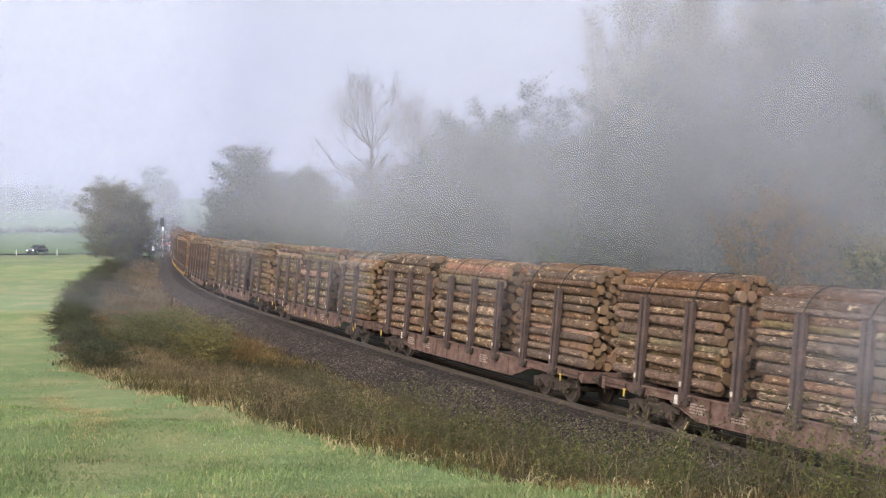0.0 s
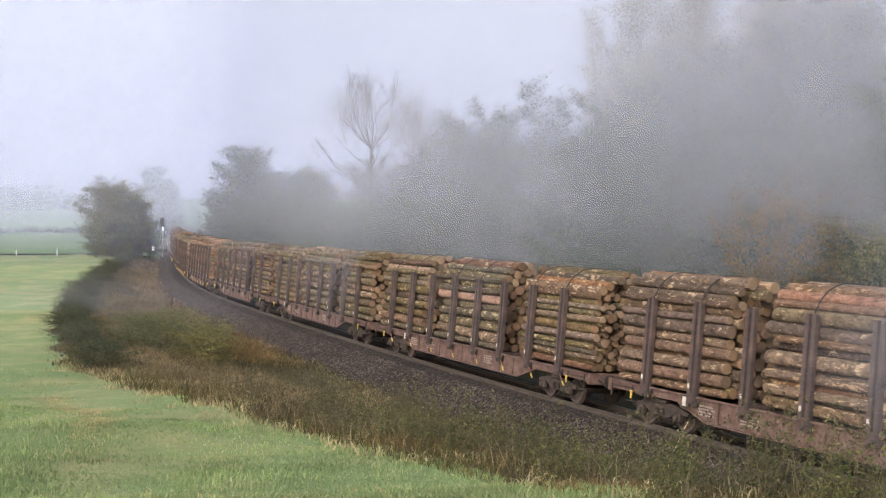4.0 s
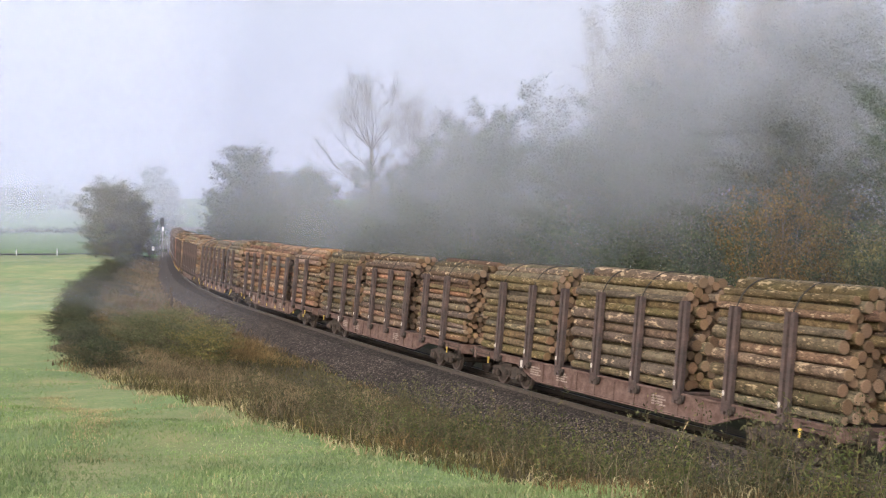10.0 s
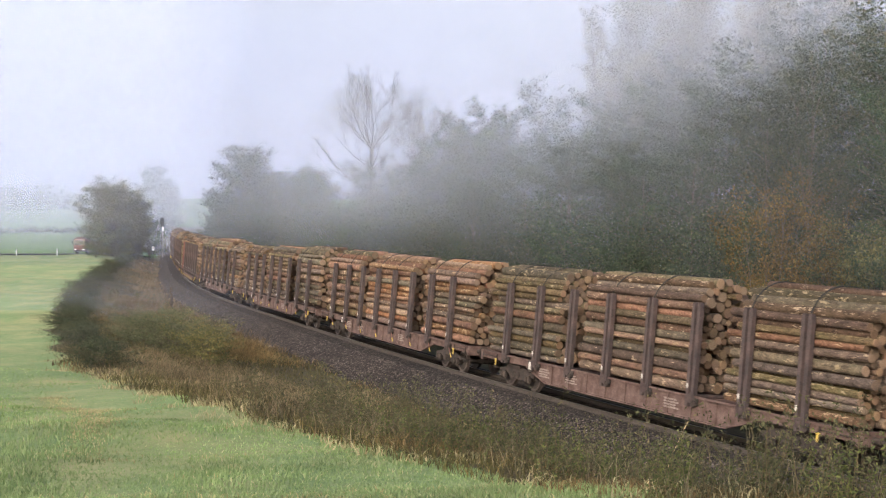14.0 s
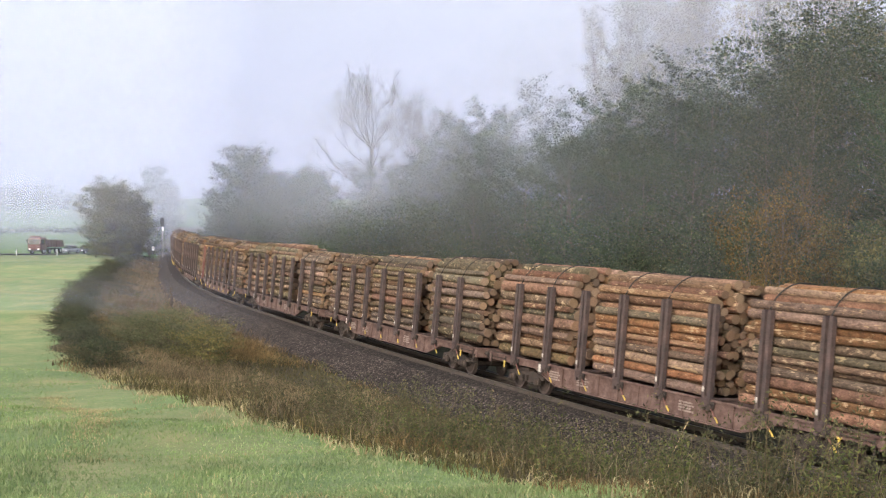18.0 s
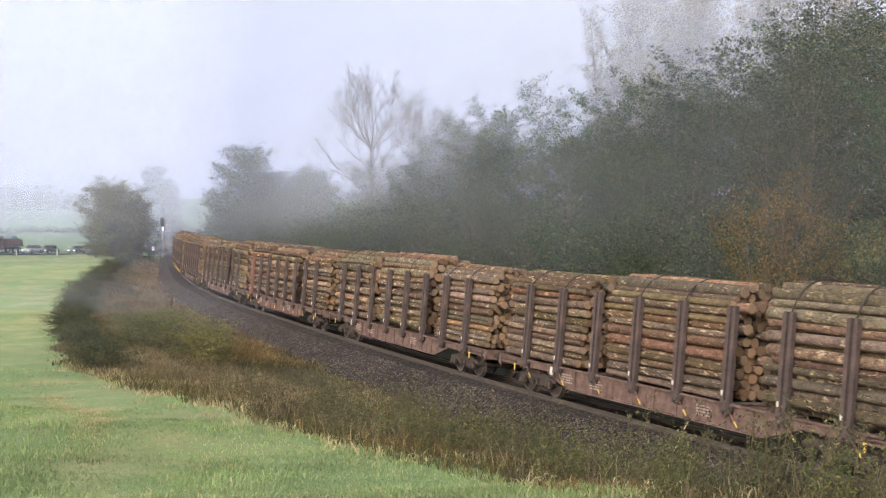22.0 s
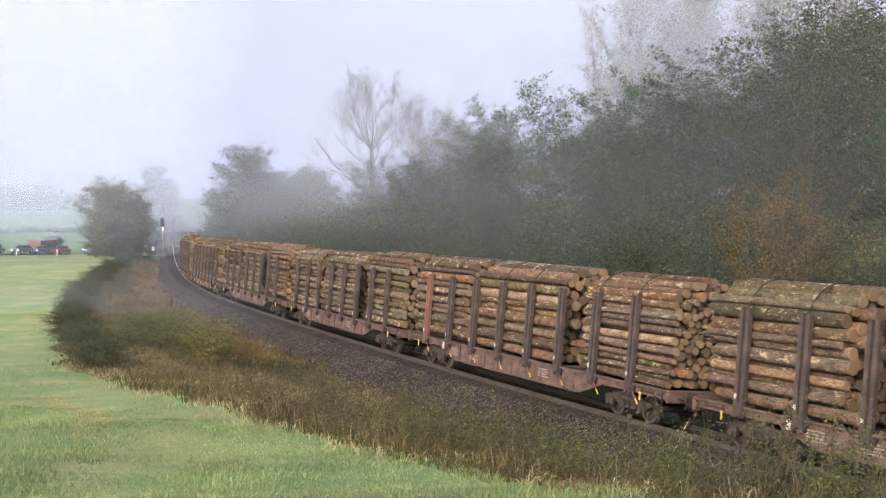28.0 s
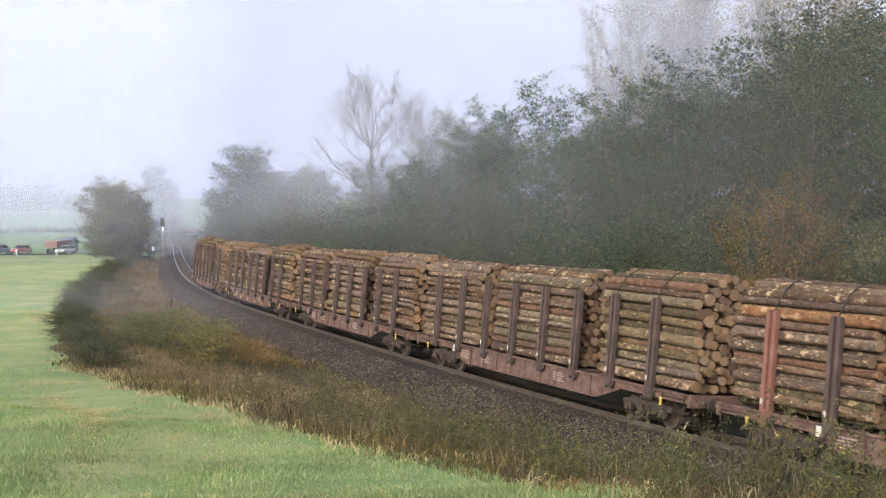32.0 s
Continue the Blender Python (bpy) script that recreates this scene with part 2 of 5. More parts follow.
def add_box(bm, c, size, mat=0, bevel=0.0, m=None):
    vs = bmesh.ops.create_cube(bm, size=1.0)["verts"]
    bmesh.ops.scale(bm, vec=size, verts=vs)
    if bevel:
        es = {e for v in vs for e in v.link_edges}
        r = bmesh.ops.bevel(bm, geom=list(es), offset=bevel, segments=1, affect="EDGES")
        vs = list({v for f in r["faces"] for v in f.verts} | {v for v in vs if v.is_valid})
    if m is not None:
        bmesh.ops.transform(bm, matrix=m, verts=vs)
    bmesh.ops.translate(bm, vec=c, verts=vs)
    for f in {f for v in vs for f in v.link_faces}:
        f.material_index = mat
    return vs


def add_tube(bm, a, b, r0, r1=None, seg=10, mat=0):
    """A capped cone from a to b."""
    r1 = r0 if r1 is None else r1
    a, b = Vector(a), Vector(b)
    d = b - a
    vs = bmesh.ops.create_cone(bm, cap_ends=True, segments=seg, radius1=r0, radius2=r1, depth=d.length)["verts"]
    q = Vector((0, 0, 1)).rotation_difference(d).to_matrix().to_4x4()
    bmesh.ops.transform(bm, matrix=Matrix.Translation((a + b) / 2) @ q, verts=vs)
    for f in {f for v in vs for f in v.link_faces}:
        f.material_index = mat
    return vs


def add_prism(bm, outline, y0, y1, mat=0):
    """An outline in x and z, drawn out from y0 to y1."""
    lo = [bm.verts.new((x, y0, z)) for x, z in outline]
    hi = [bm.verts.new((x, y1, z)) for x, z in outline]
    fs = [bm.faces.new(lo[::-1]), bm.faces.new(hi)]
    for i in range(len(lo)):
        j = (i + 1) % len(lo)
        fs.append(bm.faces.new((lo[i], lo[j], hi[j], hi[i])))
    for f in fs:
        f.material_index = mat
    bmesh.ops.recalc_face_normals(bm, faces=fs)


def finish(bm, name, mats, smooth=False):
    me = bpy.data.meshes.new(name)
    bm.to_mesh(me)
    bm.free()
    for m in mats if isinstance(mats, (list, tuple)) else [mats]:
        me.materials.append(m)
    if smooth:
        me.shade_smooth()
    return me


def part(name, data, material=None, parent=None, label="", m=None, smooth=False):
    """Links a bmesh or a ready mesh as one object under parent."""
    me = finish(data, name, material, smooth) if isinstance(data, bmesh.types.BMesh) else data
    ob = new(name, me)
    ob.parent = parent
    if m is not None:
        ob.matrix_basis = m
    return tagged(ob, label)


def raw(name, verts, faces, mats, index=None, smooth=False):
    me = bpy.data.meshes.new(name)
    me.from_pydata(verts, [], faces)
    for m in mats if isinstance(mats, (list, tuple)) else [mats]:
        me.materials.append(m)
    if index is not None:
        me.polygons.foreach_set("material_index", np.asarray(index, dtype=np.int32))
    if smooth:
        me.shade_smooth()
    return me


# ---- the railway line ----
# s runs along the line in the train's direction of travel, 0 about fifty metres before the camera
S0, S1, DS = -620.0, 330.0, 1.0
SGRID = np.arange(S0, S1 + DS, DS)
KAPPA = np.interp(SGRID, [-260, -150, -110, -80, -50, -25, 0, 30, 60], [-0.00064, 0.00028, 0.0002, 0.00157, 0.00343, 0.00039, 0.00212, 0.00191, 0.0004])
KAPPA[SGRID < -262] = 0.0
I0 = int(-S0 / DS)
HEAD = np.concatenate([[0], np.cumsum((KAPPA[1:] + KAPPA[:-1]) / 2 * DS)])
HEAD += -1.14019 - HEAD[I0]
TX = np.concatenate([[0], np.cumsum((np.cos(HEAD[1:]) + np.cos(HEAD[:-1])) / 2 * DS)])
TY = np.concatenate([[0], np.cumsum((np.sin(HEAD[1:]) + np.sin(HEAD[:-1])) / 2 * DS)])
TX += 0.72737 - TX[I0]
TY += 50.26087 - TY[I0]
GRADE = -0.01045


def track_z(s):
    return GRADE * np.clip(s, -300, 120)


def on_track(s, off=0.0, z=0.0):
    """A point beside the line: off metres to the far side, z metres over the rails' plane."""
    x, y, h = np.interp(s, SGRID, TX), np.interp(s, SGRID, TY), np.interp(s, SGRID, HEAD)
    c = 0.0892 * np.clip((s + 130) / 70, 0, 1)
    o, u = off * np.cos(c) + z * np.sin(c), z * np.cos(c) - off * np.sin(c)
    return Vector((x - np.sin(h) * o, y + np.cos(h) * o, track_z(s) + u))


def beside(s, d):
    """Plan position d metres to the far side of the line."""
    x, y, h = np.interp(s, SGRID, TX), np.interp(s, SGRID, TY), np.interp(s, SGRID, HEAD)
    return x - np.sin(h) * d, y + np.cos(h) * d


def line_coords(x, y):
    """s and the signed distance to the far side, for arrays of plan positions."""
    x, y = np.atleast_1d(np.asarray(x, float)), np.atleast_1d(np.asarray(y, float))
    s, d = np.empty_like(x), np.empty_like(x)
    for i in range(0, len(x), 4000):
        dx = x[i:i + 4000, None] - TX[None]
        dy = y[i:i + 4000, None] - TY[None]
        k = np.argmin(dx * dx + dy * dy, axis=1)
        r = np.arange(len(k))
        h = HEAD[k]
        d[i:i + 4000] = -np.sin(h) * dx[r, k] + np.cos(h) * dy[r, k]
        s[i:i + 4000] = SGRID[k] + np.cos(h) * dx[r, k] + np.sin(h) * dy[r, k]
    return s, d


def smooth01(a, lo, hi):
    t = np.clip((a - lo) / (hi - lo), 0, 1)
    return t * t * (3 - 2 * t)


def wave(x, y, seed=0):
    r = np.random.RandomState(seed)
    out = 0
    for k in range(7):
        a, w, p = r.rand() * 6.28, 2.2 ** r.uniform(-1, 2.2), r.rand() * 6.28
        out = out + np.sin((x * math.cos(a) + y * math.sin(a)) * w / 3 + p) / (1 + w)
    return out


MEADOW_Y = [-300, -100, -20, 0, 9, 12.7, 14, 18, 22.6, 34, 40, 53, 62, 75, 109, 181, 200, 230, 350, 600, 900, 1600, 4000]
MEADOW_Z = [12, 7, 5.4, 4.45, 3.55, 3.15, 3.0, 2.6, 2.2, 1.6, 1.3, 1.0, 0.9, 0.9, 1.1, 1.6, 2.0, 2.5, 5.6, 17, 30, 50, 80]


def edge_of_meadow(s):
    """How far the meadow stays from the line."""
    return np.interp(s, [-260, -200, -140, -67, -32, -20, 4, 10, 22, 32, 60], [5.5, 6.5, 8.5, 11.1, 14.5, 15.6, 16.9, 16.1, 16.1, 15.5, 15.5])


ROAD = np.array([(-150, 470), (-118, 400), (-95, 345), (-78, 290), (-66, 262), (-61.5, 240), (-68.75, 208), (-76, 176), (-92, 145), (-150, 100), (-300, -40)], float)
ROAD_U = np.concatenate([[0], np.cumsum(np.hypot(*np.diff(ROAD, axis=0).T))])


def road_z(y):
    return 6.05 - 0.0202 * np.minimum(y, 250) + np.interp(y, [250, 300, 350, 470], [0, 3.0, 4.7, 14])


def road_point(u, side=0.0):
    """A point of the country road, u metres along it, and the road's heading there."""
    x, y = np.interp(u, ROAD_U, ROAD[:, 0]), np.interp(u, ROAD_U, ROAD[:, 1])
    x2, y2 = np.interp(u + 4, ROAD_U, ROAD[:, 0]), np.interp(u + 4, ROAD_U, ROAD[:, 1])
    x1, y1 = np.interp(u - 4, ROAD_U, ROAD[:, 0]), np.interp(u - 4, ROAD_U, ROAD[:, 1])
    h = math.atan2(y2 - y1, x2 - x1)
    return Vector((x - math.sin(h) * side, y + math.cos(h) * side, float(road_z(y)))), h


def from_road(x, y):
    """Distance from the road's middle line."""
    best = np.full(len(x), 1e9)
    for (ax, ay), (bx, by) in zip(ROAD[:-1], ROAD[1:]):
        t = np.clip(((x - ax) * (bx - ax) + (y - ay) * (by - ay)) / ((bx - ax) ** 2 + (by - ay) ** 2), 0, 1)
        best = np.minimum(best, np.hypot(x - ax - t * (bx - ax), y - ay - t * (by - ay)))
    return best


def ground_z(x, y):
    x, y = np.atleast_1d(np.asarray(x, float)), np.atleast_1d(np.asarray(y, float))
    s, d = line_coords(x, y)
    zt = track_z(s) - 0.85
    zm = np.interp(y, MEADOW_Y, MEADOW_Z) + 0.05 * wave(x, y, 1) * np.clip(y / 30, 0.3, 2)
    e = edge_of_meadow(s)
    near = zt + (zm - zt) * smooth01(-d, 3.6, e) + 0.10 * wave(x * 2, y * 2, 2) * smooth01(-d, 4, 6)
    far = zt + 0.05 * np.clip(d - 8, 0, 60) + np.clip(d - 68, 0, 400) * 0.10 + 0.25 * wave(x, y, 3) * smooth01(d, 5, 12)
    z = np.where(d < 0, near, far)
    blend = smooth01(y, 260, 420)          # beyond the bend both sides run into one rise
    z = z * (1 - blend) + (np.interp(y, MEADOW_Y, MEADOW_Z) + wave(x / 12, y / 12, 5)) * blend
    k = 1 - smooth01(from_road(x, y), 4.0, 9.0)
    return z * (1 - k) + (road_z(y) - 0.25) * k


def gz(x, y):
    return float(ground_z(x, y)[0])


def build_ground():
    def axis(parts):
        out = []
        for a, b, n in parts:
            out += list(np.linspace(a, b, n, endpoint=False))
        return np.array(out + [parts[-1][1]])
    xs = axis([(-3000, -300, 14), (-300, -80, 30), (-80, 70, 170), (70, 300, 24), (300, 3000, 14)])
    ys = axis([(-600, -30, 14), (-30, 4, 24), (4, 130, 190), (130, 300, 70), (300, 900, 40), (900, 4000, 14)])
    gx, gy = np.meshgrid(xs, ys)
    x, y = gx.ravel(), gy.ravel()
    z = ground_z(x, y)
    nx = len(xs)
    s, d = line_coords(x, y)
    e = edge_of_meadow(s)
    w = 0.2 * wave(x * 3, y * 3, 9)
    faces = [(j * nx + i, j * nx + i + 1, (j + 1) * nx + i + 1, (j + 1) * nx + i) for j in range(len(ys) - 1) for i in range(nx - 1)]
    me = raw("ground", list(zip(x, y, z)), faces, GROUND, smooth=True)
    cover = np.zeros((len(x), 4), dtype=np.float32)
    cover[:, 0] = 1 - smooth01(-d, e + w - 0.5, e + w + 0.5)
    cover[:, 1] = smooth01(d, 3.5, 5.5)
    cover[:, 2] = np.maximum(smooth01(y, 200, 212) * (d < -4), smooth01(y, 400, 430))
    cover[:, 3] = 1
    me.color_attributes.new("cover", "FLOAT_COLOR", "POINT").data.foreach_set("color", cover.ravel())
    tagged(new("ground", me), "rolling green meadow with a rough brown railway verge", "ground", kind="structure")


def sweep(name, profile, s_list, mats, index=None, closed=True):
    """A profile (off, z) drawn along the line."""
    n = len(profile)
    verts = [on_track(s, o, z) for s in s_list for o, z in profile]
    faces, mi = [], []
    for j in range(len(s_list) - 1):
        for i in range(n if closed else n - 1):
            k = (i + 1) % n
            faces.append((j * n + i, j * n + k, (j + 1) * n + k, (j + 1) * n + i))
            mi.append(index[i] if index else 0)
    return raw(name, verts, faces, mats, mi)


def build_track():
    ss = np.concatenate([np.arange(-560, -130, 6), np.arange(-130, 70, 2), np.arange(70, 320, 6)])
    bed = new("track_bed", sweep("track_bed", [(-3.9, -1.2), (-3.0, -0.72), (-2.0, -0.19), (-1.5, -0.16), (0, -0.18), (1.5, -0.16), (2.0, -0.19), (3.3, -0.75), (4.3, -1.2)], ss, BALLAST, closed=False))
    tagged(bed, "grey-brown crushed stone ballast bed under the rails", "ballast", kind="structure")
    line = tagged(new("railway_track"), "single railway track with worn steel rails curving through the valley", "railway track", kind="structure")
    for side in (-1, 1):
        c = side * 0.753
        prof = [(c - 0.07, -0.172), (c + 0.07, -0.172), (c + 0.07, -0.16), (c + 0.012, -0.14), (c + 0.012, -0.045), (c + 0.036, -0.035), (c + 0.036, -0.004), (c + 0.028, 0), (c - 0.028, 0), (c - 0.036, -0.004), (c - 0.036, -0.035), (c - 0.012, -0.045), (c - 0.012, -0.14), (c - 0.07, -0.16)]
        part("rail", sweep("rail", prof, ss, [RAIL_SIDE, RAIL_TOP], [0] * 6 + [1, 1, 1] + [0] * 5), None, line)
    bm = bmesh.new()
    add_box(bm, (0, 0, 0), (0.26, 2.6, 0.12), 0, 0.015)
    me = finish(bm, "sleeper", DARKWOOD)
    for i, s in enumerate(np.arange(-150, 40, 0.65)):
        a, b = on_track(s - 0.2), on_track(s + 0.2)
        ob = new("sleeper", me)
        ob.parent = line
        ob.matrix_basis = frame_between(a, b, s) @ Matrix.Translation((0, 0, -0.232))


def frame_between(a, b, s):
    """The pose midway between two points of the line, leaning with it."""
    c = 0.0892 * float(np.clip((s + 130) / 70, 0, 1))
    fx = (b - a).normalized()
    left = Vector((0, 0, 1)).cross(fx).normalized()
    up = fx.cross(left)
    y = left * math.cos(c) - up * math.sin(c)
    z = up * math.cos(c) + left * math.sin(c)
    m = Matrix((fx, y, z)).transposed().to_4x4()
    m.translation = (a + b) / 2
    return m


build_ground()
build_track()

# ---- the train ----
WAGON_LENGTH, STAKE_GAP, PIVOT = 20.84, 2.246, 7.4
FLOOR_Z, STAKE_TOP = 1.30, 4.03


def train_s(t):
    """Where the reference wagon's middle is at t seconds."""
    u = t - 16
    return 0.0029575 * u * u + 5.38949 * u - 65.96 + 3.5 * STAKE_GAP


def wagon_pose(s):
    return frame_between(on_track(s - PIVOT), on_track(s + PIVOT), s)


def wheelset_mesh():
    bm = bmesh.new()
    for side in (-1, 1):
        add_tube(bm, (0, side * 0.69, 0), (0, side * 0.80, 0), 0.46, 0.455, 24)
        add_tube(bm, (0, side * 0.67, 0), (0, side * 0.70, 0), 0.487, 0.487, 24)
        add_tube(bm, (0, side * 0.80, 0), (0, side * 0.815, 0), 0.36, 0.34, 20, 1)
        add_tube(bm, (0, side * 0.80, 0), (0, side * 0.90, 0), 0.12, 0.11, 12, 1)
    add_tube(bm, (0, -1.0, 0), (0, 1.0, 0), 0.08, None, 10, 1)
    return finish(bm, "wheelset", [WHEEL_STEEL, BOGIE_IRON])


def bogie_side_mesh():
    bm = bmesh.new()
    add_prism(bm, [(-1.30, 0.66), (-1.30, 0.54), (-0.66, 0.54), (-0.44, 0.36), (0.44, 0.36), (0.66, 0.54), (1.30, 0.54), (1.30, 0.66), (0.55, 0.80), (-0.55, 0.80)], -0.07, 0.07)
    add_box(bm, (0, 0, 0.84), (0.62, 0.3, 0.14), 0, 0.02)
    return finish(bm, "side_frame", BOGIE_IRON)


def small_meshes():
    out = {"wheelset": wheelset_mesh(), "side_frame": bogie_side_mesh()}
    bm = bmesh.new()
    add_box(bm, (0, 0, 0), (0.30, 0.20, 0.30), 0, 0.04)
    add_tube(bm, (0, -0.10, 0), (0, -0.16, 0), 0.11, 0.10, 12)
    out["axle_box"] = finish(bm, "axle_box", BOGIE_IRON)
    bm = bmesh.new()
    for k in range(5):
        add_tube(bm, (0, 0, k * 0.042), (0, 0, k * 0.042 + 0.026), 0.085, None, 10)
    add_tube(bm, (0, 0, 0), (0, 0, 0.21), 0.05, None, 8)
    out["spring"] = finish(bm, "spring", BOGIE_IRON)
    for name, paint in (("stake", STAKE_STEEL), ("red_stake", STAKE_RED)):
        bm = bmesh.new()
        for x in (-0.118, 0.118):      # two upright bars a hand apart, joined by tie plates
            add_prism(bm, [(x - 0.066, 0.92), (x + 0.066, 0.92), (x + 0.066, 3.90), (x + 0.04, STAKE_TOP), (x - 0.04, STAKE_TOP), (x - 0.066, 3.90)], -0.08, 0.07)
        for z in (1.12, 1.5, 2.1, 2.7, 3.3, 3.86):
            add_box(bm, (0, 0.05, z), (0.12, 0.04, 0.09))
        add_box(bm, (0, -0.03, 1.16), (0.34, 0.10, 0.30), 0, 0.02)
        out[name] = finish(bm, "stake", paint)
    bm = bmesh.new()
    add_tube(bm, (0, 0, 0), (0.30, -0.04, -0.26), 0.02, 0.018, 8, 1)
    add_tube(bm, (0.30, -0.04, -0.26), (0.46, -0.06, -0.40), 0.026, 0.026, 8, 0)
    out["tension_lever"] = finish(bm, "tension_lever", [YELLOW, STAKE_RED])
    bm = bmesh.new()
    add_tube(bm, (0, -0.06, 0), (0, 0.06, 0), 0.10, None, 14)
    add_tube(bm, (0, -0.08, 0), (0, -0.06, 0), 0.05, None, 10)
    add_box(bm, (0, 0.03, 0.10), (0.26, 0.06, 0.14), 0, 0.02)
    out["winch"] = finish(bm, "winch", BOGIE_IRON)
    bm = bmesh.new()
    add_tube(bm, (0, 0, 0), (0, 0.012, 0), 0.055, None, 14)
    bmesh.ops.scale(bm, vec=(0.75, 1, 1.5), verts=bm.verts)
    out["reflector"] = finish(bm, "reflector", WHITE)
    bm = bmesh.new()
    add_tube(bm, (0, 0, 0), (0.38, 0, 0), 0.085, None, 12)
    add_tube(bm, (0.38, 0, 0), (0.60, 0, 0), 0.06, None, 12)
    add_tube(bm, (0.60, 0, 0), (0.64, 0, 0), 0.23, 0.21, 18)
    add_box(bm, (0.02, 0, 0), (0.05, 0.34, 0.34), 0, 0.01)
    out["buffer"] = finish(bm, "buffer", BOGIE_IRON)
    bm = bmesh.new()
    add_tube(bm, (0, 0, 0), (0.34, 0, -0.03), 0.03, None, 8)
    add_box(bm, (0.40, 0, -0.10), (0.09, 0.09, 0.34), 0, 0.02)
    out["coupling"] = finish(bm, "coupling", BOGIE_IRON)
    bm = bmesh.new()
    add_box(bm, (0, 0, 0), (0.07, 0.05, 0.20), 0, 0.015)
    add_box(bm, (0, 0, 0.13), (0.13, 0.06, 0.06), 0, 0.015)
    out["brake_handle"] = finish(bm, "brake_handle", YELLOW)
    # the long fish-bellied side member
    bm = bmesh.new()
    half = WAGON_LENGTH / 2 - 0.62
    add_prism(bm, [(-half, 1.24), (-half, 0.96), (-6.2, 0.96), (-4.9, 0.52), (4.9, 0.52), (6.2, 0.96), (half, 0.96), (half, 1.24)], -0.03, 0.03)
    add_box(bm, (0, -0.06, 1.215), (2 * half, 0.10, 0.06))
    add_prism(bm, [(-6.25, 0.93), (-4.92, 0.50), (4.92, 0.50), (6.25, 0.93), (6.25, 0.97), (4.88, 0.545), (-4.88, 0.545), (-6.25, 0.97)], -0.10, 0.031)
    for i in range(-4, 5):
        add_box(bm, (i * 1.12, -0.045, 0.86), (0.04, 0.05, 0.64))
    out["side_sill"] = finish(bm, "side_sill", FRAME_PAINT)
    bm = bmesh.new()
    add_box(bm, (0, 0, 1.12), (2 * half, 2.3, 0.10))
    add_box(bm, (0, 0, 0.92), (2 * half, 0.5, 0.34))
    for i in range(9):
        add_box(bm, (-8.4 + 2.1 * i, 0, 1.02), (0.16, 2.3, 0.16))
    out["floor_frame"] = finish(bm, "floor_frame", FRAME_PAINT)
    bm = bmesh.new()
    add_box(bm, (0, 0, 0), (0.14, 2.54, 0.10), 0, 0.02)
    out["bolster"] = finish(bm, "bolster", STAKE_STEEL)
    bm = bmesh.new()
    add_box(bm, (0, 0, 1.06), (0.16, 2.66, 0.40), 0, 0.02)
    out["headstock"] = finish(bm, "headstock", FRAME_PAINT)
    bm = bmesh.new()
    for z in (1.08, 1.26):
        add_tube(bm, (-0.55, 0, z), (0.55, 0, z), 0.018, None, 8)
    for x in (-0.55, 0.55):
        add_tube(bm, (x, 0, 1.28), (x, 0, 0.70), 0.018, None, 8)
    add_box(bm, (0.55, 0, 0.68), (0.32, 0.2, 0.03))
    out["step_rail"] = finish(bm, "step_rail", BOGIE_IRON)
    bm = bmesh.new()
    for r in range(4):
        w = (0.62, 0.70, 0.5, 0.66)[r]
        x = -0.35
        k = 0
        while x < -0.35 + w:
            step = (0.09, 0.06, 0.12, 0.05)[k % 4]
            add_box(bm, (x + step / 2, 0, -r * 0.085), (step - 0.02, 0.006, 0.055))
            x += step
            k += 1
    out["lettering"] = finish(bm, "lettering", FADED)
    bm = bmesh.new()
    add_box(bm, (0, 0, 0), (0.30, 0.02, 0.42), 1, 0.008)
    add_box(bm, (0, -0.012, 0.02), (0.20, 0.006, 0.28), 0)
    out["label_frame"] = finish(bm, "label_frame", [WHITE, BOGIE_IRON])
    return out


def strap_mesh(rise):
    """A lashing from stake top to stake top over the load."""
    n = 14
    prof = []
    for i in range(n + 1):
        y = -1.33 + 2.66 * i / n
        z = STAKE_TOP - 0.04 + (rise + 0.06) * (1 - abs(y / 1.33) ** 2.4) ** 0.75
        prof.append((y, z))
    verts, faces = [], []
    for y, z in prof:
        for dx, dz in ((-0.028, -0.012), (0.028, -0.012), (0.028, 0.014), (-0.028, 0.014)):
            verts.append((dx, y, z + dz))
    for i in range(n):
        for k in range(4):
            l = (k + 1) % 4
            faces.append((i * 4 + k, i * 4 + l, i * 4 + 4 + l, i * 4 + 4 + k))
    return raw("strap", verts, faces, RUBBER)


